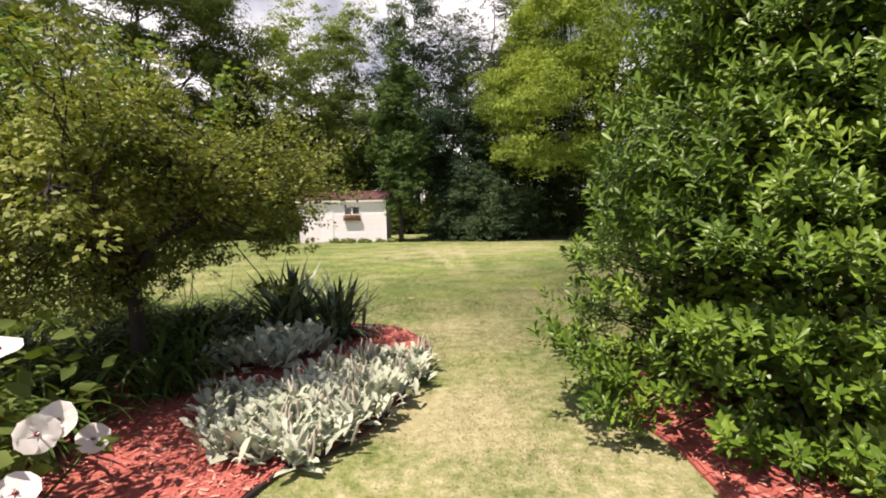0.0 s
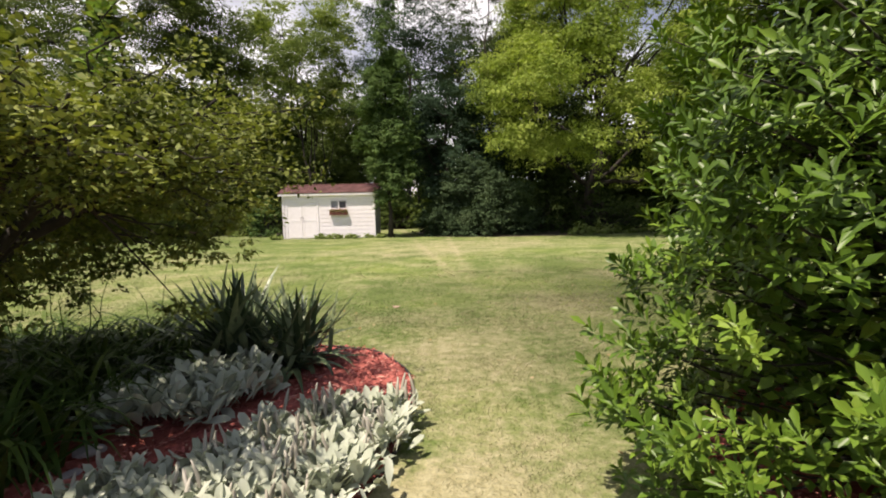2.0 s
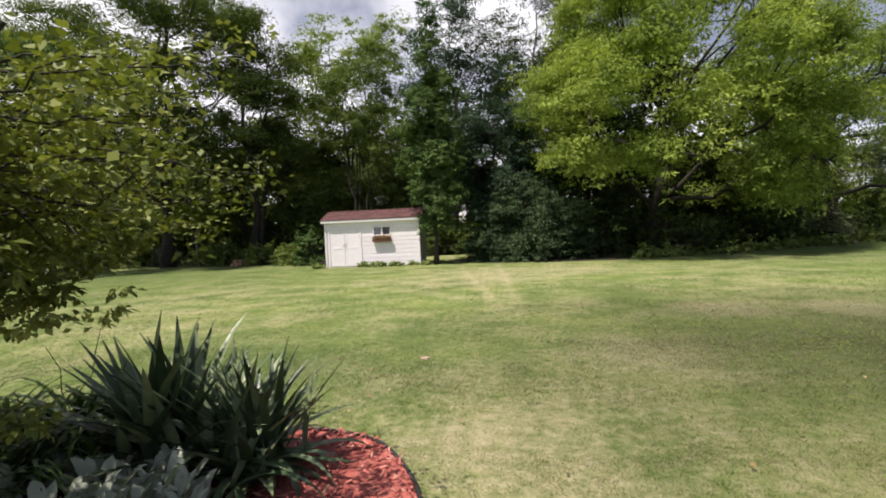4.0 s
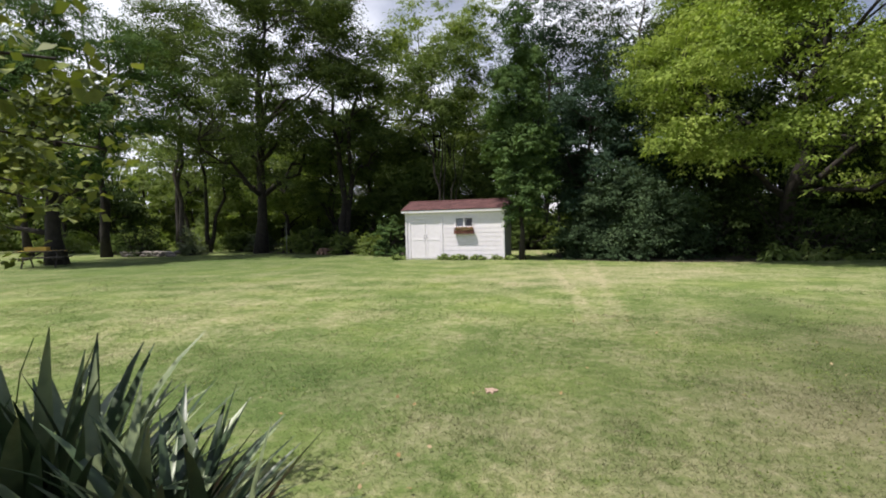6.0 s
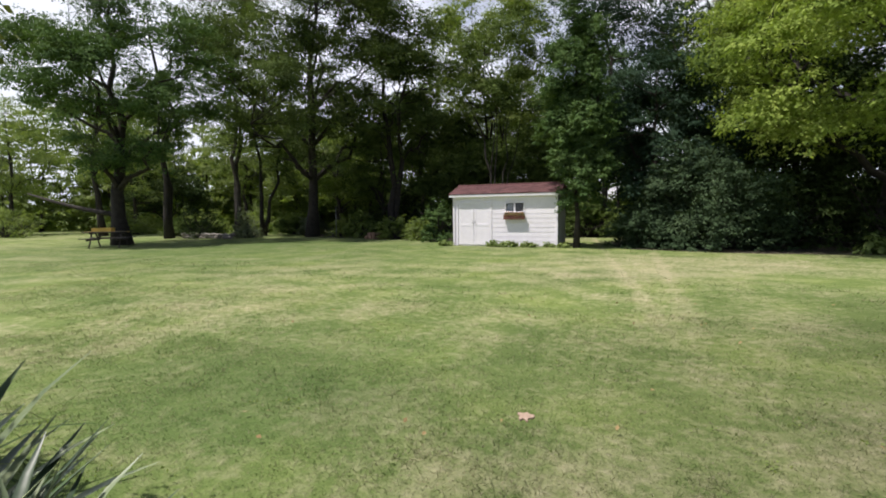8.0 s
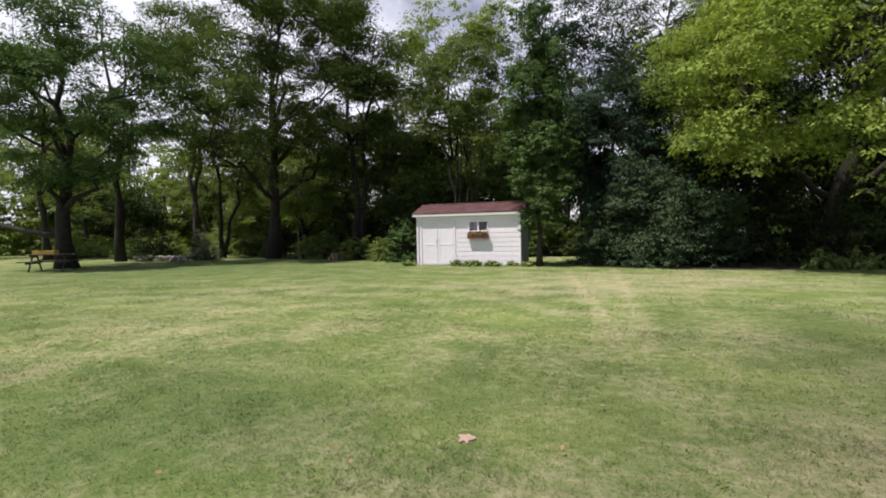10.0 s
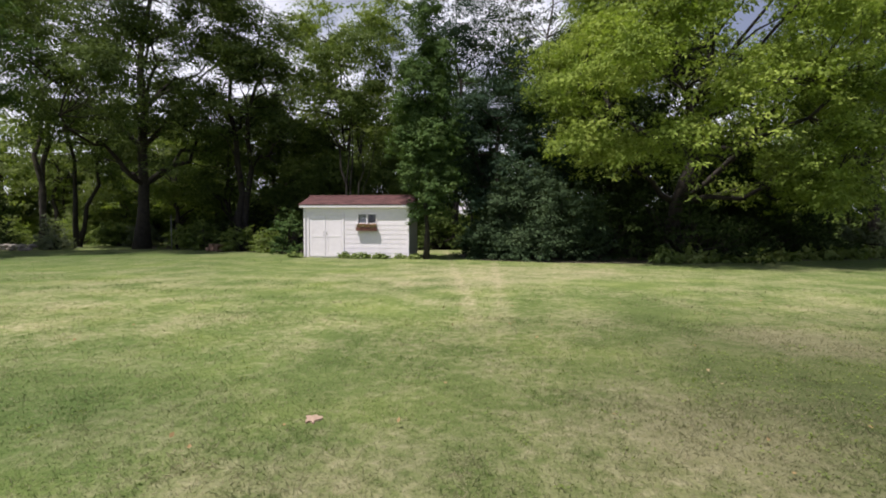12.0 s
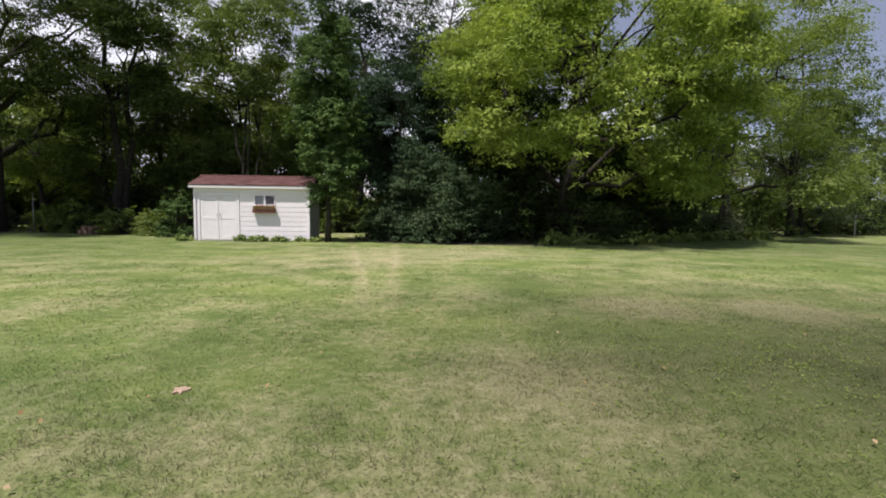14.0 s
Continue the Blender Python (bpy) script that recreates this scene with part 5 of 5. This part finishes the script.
# ---- lamb's ear: rosettes of felted leaves with faded spikes ----
def lambs_ear_kind(seed, spikes):
    rng = np.random.default_rng(seed)
    root = thing("lambs_ear", (0, 0, -5), "lamb's ear plant with silvery felted leaves on red mulch", "perennial plant", "lamb's ear carpet")
    n = 60
    a = np.arange(n) * 2.39996
    t = np.linspace(0, 1, n)
    d = np.stack((np.cos(a), np.sin(a), 2.1 - 1.7 * t + rng.normal(0, 0.2, n)), 1)
    nrm = np.stack((-np.cos(a), -np.sin(a), 0.7 + 0 * a), 1) + rng.normal(size=(n, 3)) * 0.3
    pts = np.stack((rng.normal(0, 0.06, n), rng.normal(0, 0.06, n), 0.05 + 0.06 * (1 - t)), 1)
    part("leaves", leaf_mesh("leaves", FELT_LEAF, pts, d, nrm, rng.uniform(0.11, 0.19, n)), mat_lamb, root)
    for i in range(spikes):
        x, y = rng.normal(0, 0.07, 2)
        h = rng.uniform(0.2, 0.36)
        tip = (x + rng.normal() * 0.07, y + rng.normal() * 0.07, h)
        s = Shape().tube(bent(rng, (x, y, 0.04), tip, 0.03, 7), (0.004, 0.006, 0.012, 0.009, 0.013, 0.010, 0.004), 6)
        part("flower_spike", s.mesh("flower_spike", True), mat_spike, root, "faded woolly flower spike")
    return root


rng = np.random.default_rng(64)
protos = [lambs_ear_kind(71, 2), lambs_ear_kind(72, 7), lambs_ear_kind(73, 0)]
SILVER = smooth_loop([(-1.42, 4.35), (-1.15, 3.85), (-0.7, 3.58), (-0.34, 3.88), (-0.12, 4.34), (0.04, 4.92), (0.07, 5.38), (-0.35, 5.42), (-0.66, 5.2), (-0.85, 4.85), (-1.28, 4.6)], 6)
SILVER_BACK = smooth_loop([(-1.95, 5.3), (-1.5, 5.2), (-1.2, 5.5), (-0.95, 6.0), (-1.3, 6.25), (-2.0, 6.3), (-2.05, 5.7)], 6)
spots = []
for region, gap, want in ((SILVER, 0.135, 95), (SILVER_BACK, 0.21, 22)):
    tries, got = 0, 0
    while tries < 4000 and got < want:
        tries += 1
        x, y = rng.uniform(-2.6, 0.1), rng.uniform(3.6, 6.4)
        if inside(region, np.array([x]), np.array([y]))[0] and all((x - u) ** 2 + (y - v) ** 2 > gap ** 2 for u, v in spots):
            spots.append((x, y))
            got += 1
for i, (x, y) in enumerate(spots):
    p = protos[2 if inside(SILVER_BACK, np.array([x]), np.array([y]))[0] else int(rng.choice(3, p=(0.5, 0.3, 0.2)))]
    s = rng.uniform(0.75, 1.05) * (1.3 if inside(SILVER_BACK, np.array([x]), np.array([y]))[0] else 1.0)
    copy_thing(p, pose(x, y, 0.02, rng.normal() * 5, rng.normal() * 5, rng.uniform(0, 360)) @ Matrix.Diagonal((s, s, s, 1)))
for i, (p, (x, y)) in enumerate(zip(protos, ((-0.8, 4.1), (-0.5, 4.6), (-0.35, 5.2)))):
    p.matrix_basis = pose(x, y, 0.02, 0, 0, 40 * i)


# ---- daylilies: arching strap leaves ----
def daylily_kind(seed, n, label):
    rng = np.random.default_rng(seed)
    root = thing("daylily", (0, 0, -5), label, "perennial plant", "daylily clumps")
    s = Shape()
    for i in range(n):
        b = strap(rng.uniform(0.6, 1.0), rng.uniform(0.028, 0.046), rng.uniform(0.2, 0.9), rng.uniform(1.4, 2.8), 0.3, 7)
        m = Matrix.Translation((rng.normal() * 0.09, rng.normal() * 0.09, 0)) @ Matrix.Rotation(rng.uniform(0, 6.28), 4, "Z")
        k = len(s.v)
        s.v += [m @ v for v in b.v]
        s.f += [tuple(k + j for j in f) for f in b.f]
    part("leaves", s.mesh("leaves", True), mat_daylily, root)
    for i in range(1):
        x, y = rng.normal(0, 0.06, 2)
        part("stalk", Shape().tube(bent(rng, (x, y, 0), (x + rng.normal() * 0.15, y + rng.normal() * 0.15, rng.uniform(0.75, 1.05)), 0.03, 6), np.linspace(0.006, 0.003, 6), 5).mesh("stalk", True), mat_daylily, root, "thin bare flower stalk")
    return root


lily = [daylily_kind(81, 70, "daylily clump with long arching green leaves"), daylily_kind(82, 55, "daylily clump with long arching green leaves")]
LILIES = [(-3.0, 3.35), (-3.2, 4.2), (-2.45, 3.1), (-2.5, 3.5), (-2.9, 5.0), (-3.3, 5.15), (-2.75, 5.9), (-3.0, 4.5), (-3.6, 5.3), (-3.3, 6.2), (-4.1, 5.2), (-3.7, 4.5), (-2.9, 3.6), (-3.2, 3.4), (-2.75, 6.3), (-3.2, 6.6), (-2.5, 6.9), (-3.6, 5.8), (-3.15, 5.5), (-3.9, 6.4), (-4.3, 5.6), (-3.3, 4.7), (-3.8, 4.9), (-4.6, 6.3), (-2.95, 4.1), (-2.55, 5.5), (-3.45, 4.0), (-4.9, 5.4), (-5.2, 6.2), (-2.6, 3.75), (-2.3, 6.75), (-2.9, 6.75), (-3.5, 6.6), (-4.2, 6.6), (-2.0, 6.5), (-2.35, 5.8), (-2.5, 4.35), (-2.1, 5.4), (-2.2, 6.1), (-2.0, 4.75), (-2.35, 3.8)]
for i, (x, y) in enumerate(LILIES):
    if i < 2:
        lily[i].matrix_basis = pose(x, y, 0.02, 0, 0, 70 * i)
    else:
        s = rng.uniform(0.85, 1.1)
        copy_thing(lily[i % 2], pose(x, y, 0.02, 0, 0, rng.uniform(0, 360)) @ Matrix.Diagonal((s, s, s, 1)))


def flat_stone(x, y, size, turn, seed):
    r = np.random.default_rng(seed)
    bm = bmesh.new()
    bmesh.ops.create_icosphere(bm, subdivisions=2, radius=1)
    for v in bm.verts:
        k = 1 + 0.25 * noise.noise(v.co * 1.6 + Vector((seed, 0, 0)))
        v.co = Vector((v.co.x * size * k, v.co.y * size * 0.7 * k, v.co.z * size * 0.3 * k))
    me = bpy.data.meshes.new("garden_stone")
    bm.to_mesh(me)
    bm.free()
    ob = new("garden_stone", me)
    me.materials.append(mat_palestone)
    ob.matrix_basis = pose(x, y, 0.045, 0, 0, turn)
    return tagged(ob, "pale flat stone lying on the red mulch", "stone", "stones in the bed")


flat_stone(-1.8, 5.05, 0.1, 20, 3)
flat_stone(-1.72, 4.8, 0.06, 70, 5)


# ---- white hibiscus ----
def hibiscus():
    rng = np.random.default_rng(90)
    root = thing("hibiscus", (-1.55, 2.75, 0), "rose mallow with large white flowers and broad leaves", "flowering plant")
    flowers = [((0.28, -0.02, 0.68), (0.7, -0.5, 0.35)), ((0.30, 0.06, 0.70), (0.2, -0.8, 0.4)), ((0.16, -0.02, 1.02), (0.2, -0.2, 0.9)), ((0.30, -0.15, 0.52), (0.4, -0.5, 0.8)), ((0.08, 0.52, 0.40), (0.5, -0.6, 0.6))]
    stems = Shape()
    for (x, y, z), d in flowers:
        stems.tube(bent(rng, (rng.normal() * 0.06 - 0.1, rng.normal() * 0.06, -0.02), (x - d[0] * 0.05, y - d[1] * 0.05, z - d[2] * 0.05), 0.04, 6), np.linspace(0.012, 0.005, 6), 6)
    for i in range(8):
        stems.tube(bent(rng, (rng.normal() * 0.1 - 0.1, rng.normal() * 0.1, -0.02), (rng.normal() * 0.25 - 0.25, rng.normal() * 0.25, rng.uniform(0.7, 1.15)), 0.04, 6), np.linspace(0.012, 0.005, 6), 6)
    part("stem_growth", stems.mesh("stem_growth", True), mat_daylily, root)
    n = 600
    pts = np.stack((rng.normal(-0.2, 0.25, n), rng.normal(0.05, 0.32, n), rng.uniform(0.32, 1.08, n)), 1)
    pts = pts[pts[:, 0] < 0.2]
    part("leaves", leaf_cloud("leaves", rng, pts, 0.11, 0.8, 0.3, BROAD_LEAF), mat_green, root)
    for (x, y, z), d in flowers:
        d = Vector(d).normalized()
        q = d.to_track_quat("Z", "Y").to_matrix().to_4x4()
        s = Shape()
        for i in range(5):
            k = len(s.v)
            w = i * 2 * math.pi / 5
            for u in range(5):
                rad = 0.012 + 0.098 * u / 4
                wide = (0.012, 0.04, 0.062, 0.066, 0.03)[u]
                for vv in (-1, -0.5, 0, 0.5, 1):
                    lift = 0.035 * (u / 4) - 0.02 * (u / 4) ** 2 + 0.010 * abs(vv) * math.sin(u * 2.1 + i) + 0.004 * (i % 2)
                    p = Matrix.Rotation(w, 3, "Z") @ Vector((rad, wide * vv, lift + 0.006 * vv))
                    s.v.append(p)
            for u in range(4):
                for vv in range(4):
                    a = k + u * 5 + vv
                    s.f.append((a, a + 1, a + 6, a + 5))
        m = Matrix.Translation((x, y, z)) @ q
        f = part("flower", s.mesh("flower", True), mat_petal, root, "large white five-petalled flower", m @ Matrix.Diagonal((0.68, 0.68, 0.68, 1)))
        part("flower_eye", Shape().tube([(0, 0, 0.0), (0, 0, 0.012), (0, 0, 0.016)], [0.016, 0.013, 0.004], 10).mesh("flower_eye", True), mat_eye, f, "dark red throat")
        part("stamen", Shape().tube([(0, 0, 0.01), (0, 0, 0.05), (0, 0, 0.06)], [0.004, 0.006, 0.002], 7).mesh("stamen", True), mat_petal, f)


hibiscus()

# ---- small things on the lawn ----
patch = new("bare_patch", Shape().slab([(-0.296 + 0.046 * math.cos(a) * (1 + 0.3 * math.sin(3 * a) + 0.2 * math.sin(7 * a + 1)), 9.22 + 0.075 * math.sin(a) * (1 + 0.3 * math.cos(2 * a) + 0.2 * math.sin(5 * a))) for a in np.linspace(0, 6.15, 34)], -0.01, 0.012).mesh("bare_patch"))
patch.data.materials.append(mat_soil)
tagged(patch, "small bare patch of pale soil in the lawn", "bare patch", kind="structure")
rng = np.random.default_rng(95)
n = 120
pts = np.stack((rng.uniform(-5, 6, n), rng.uniform(4.5, 15, n), np.full(n, 0.04)), 1)
ok = ~inside(BED_LEFT, pts[:, 0], pts[:, 1]) & ~inside(BED_RIGHT, pts[:, 0], pts[:, 1])
ob = new("fallen_leaves", leaf_cloud("fallen_leaves", rng, pts[ok], 0.038, 1.6, 0.0))
ob.data.materials.append(mat_dryleaf)
tagged(ob, "scattered dry fallen leaves on the lawn", "fallen leaves", kind="stuff")


# ---- grass and weeds near the path ----
def grass():
    """Mown grass in small tufts, thick where the walk passes and thinner far off."""
    rng = np.random.default_rng(99)
    sets = []
    for (x0, x1, y0, y1), tufts, per, h in (((-1.2, 4.0, 2.9, 7.0), 18000, 8, 0.03), ((-6.5, 6.8, 6.7, 10.0), 34000, 8, 0.033), ((-11.0, 10.0, 10.0, 13.0), 24000, 7, 0.037),
                                            ((-17, 15, 13.0, 17), 13000, 5, 0.05), ((-25, 22, 17, 25.2), 9000, 4, 0.055)):
        x, y = rng.uniform(x0, x1, tufts), rng.uniform(y0, y1, tufts)
        ok = ~inside(BED_LEFT, x, y) & ~inside(BED_RIGHT, x, y) & ((x + 0.296) ** 2 + (y - 9.22) ** 2 > 0.006)
        x, y = x[ok], y[ok]
        tall = np.array([0.9 + 0.35 * noise.noise(Vector((p * 0.9, q * 0.9, 0))) + 0.25 * noise.noise(Vector((p * 3.1, q * 3.1, 5))) for p, q in zip(x, y)])
        j = np.repeat(np.arange(len(x)), per)
        k = len(j)
        off = rng.normal(size=(k, 2)) * 0.034
        comb = rng.normal(size=(len(x), 2)) * 0.4
        d = np.concatenate((off * 14 + comb[j] + rng.normal(size=(k, 2)) * 0.35, rng.uniform(0.2, 0.75, (k, 1))), 1)
        sets.append((np.stack((x[j] + off[:, 0], y[j] + off[:, 1], np.full(k, -0.004)), 1), d, h * np.clip(tall[j], 0.4, 1.7) * rng.uniform(0.6, 1.35, k)))
    pts, d, size = (np.concatenate([q[i] for q in sets]) for i in range(3))
    blade = (np.array([(-0.075, 0, 0), (0.075, 0, 0), (0, 1, -0.12)]), np.array([(0, 1, 2)]))
    ob = new("grass", leaf_mesh("grass", blade, pts, d, rng.normal(size=(len(pts), 3)) * 0.5 + (0, -0.4, 1), size))
    ob.data.materials.append(mat_blade)
    tagged(ob, "short mown grass blades, green and straw-coloured", "grass", kind="stuff")


def weeds():
    """Low broad-leaved weeds among the grass."""
    rng = np.random.default_rng(98)
    n = 800
    x, y = rng.normal(4.0, 1.3, n), rng.normal(9.6, 1.1, n)
    x[:150], y[:150] = rng.uniform(-4, 5, 150), rng.uniform(7.2, 13, 150)
    ok = ~inside(BED_LEFT, x, y) & ~inside(BED_RIGHT, x, y)
    c = np.stack((x, y, np.full(n, 0.012)), 1)[ok]
    j = np.repeat(np.arange(len(c)), 9)
    pts = c[j] + rng.normal(size=(len(j), 3)) * (0.035, 0.035, 0.008)
    ob = new("weeds", leaf_cloud("weeds", rng, pts, 0.02, 1.0, -0.1, ROUGH_LEAF))
    ob.data.materials.append(mat_pale)
    tagged(ob, "low broad-leaved green weeds in the lawn", "weeds", kind="stuff")


weeds()
grass()
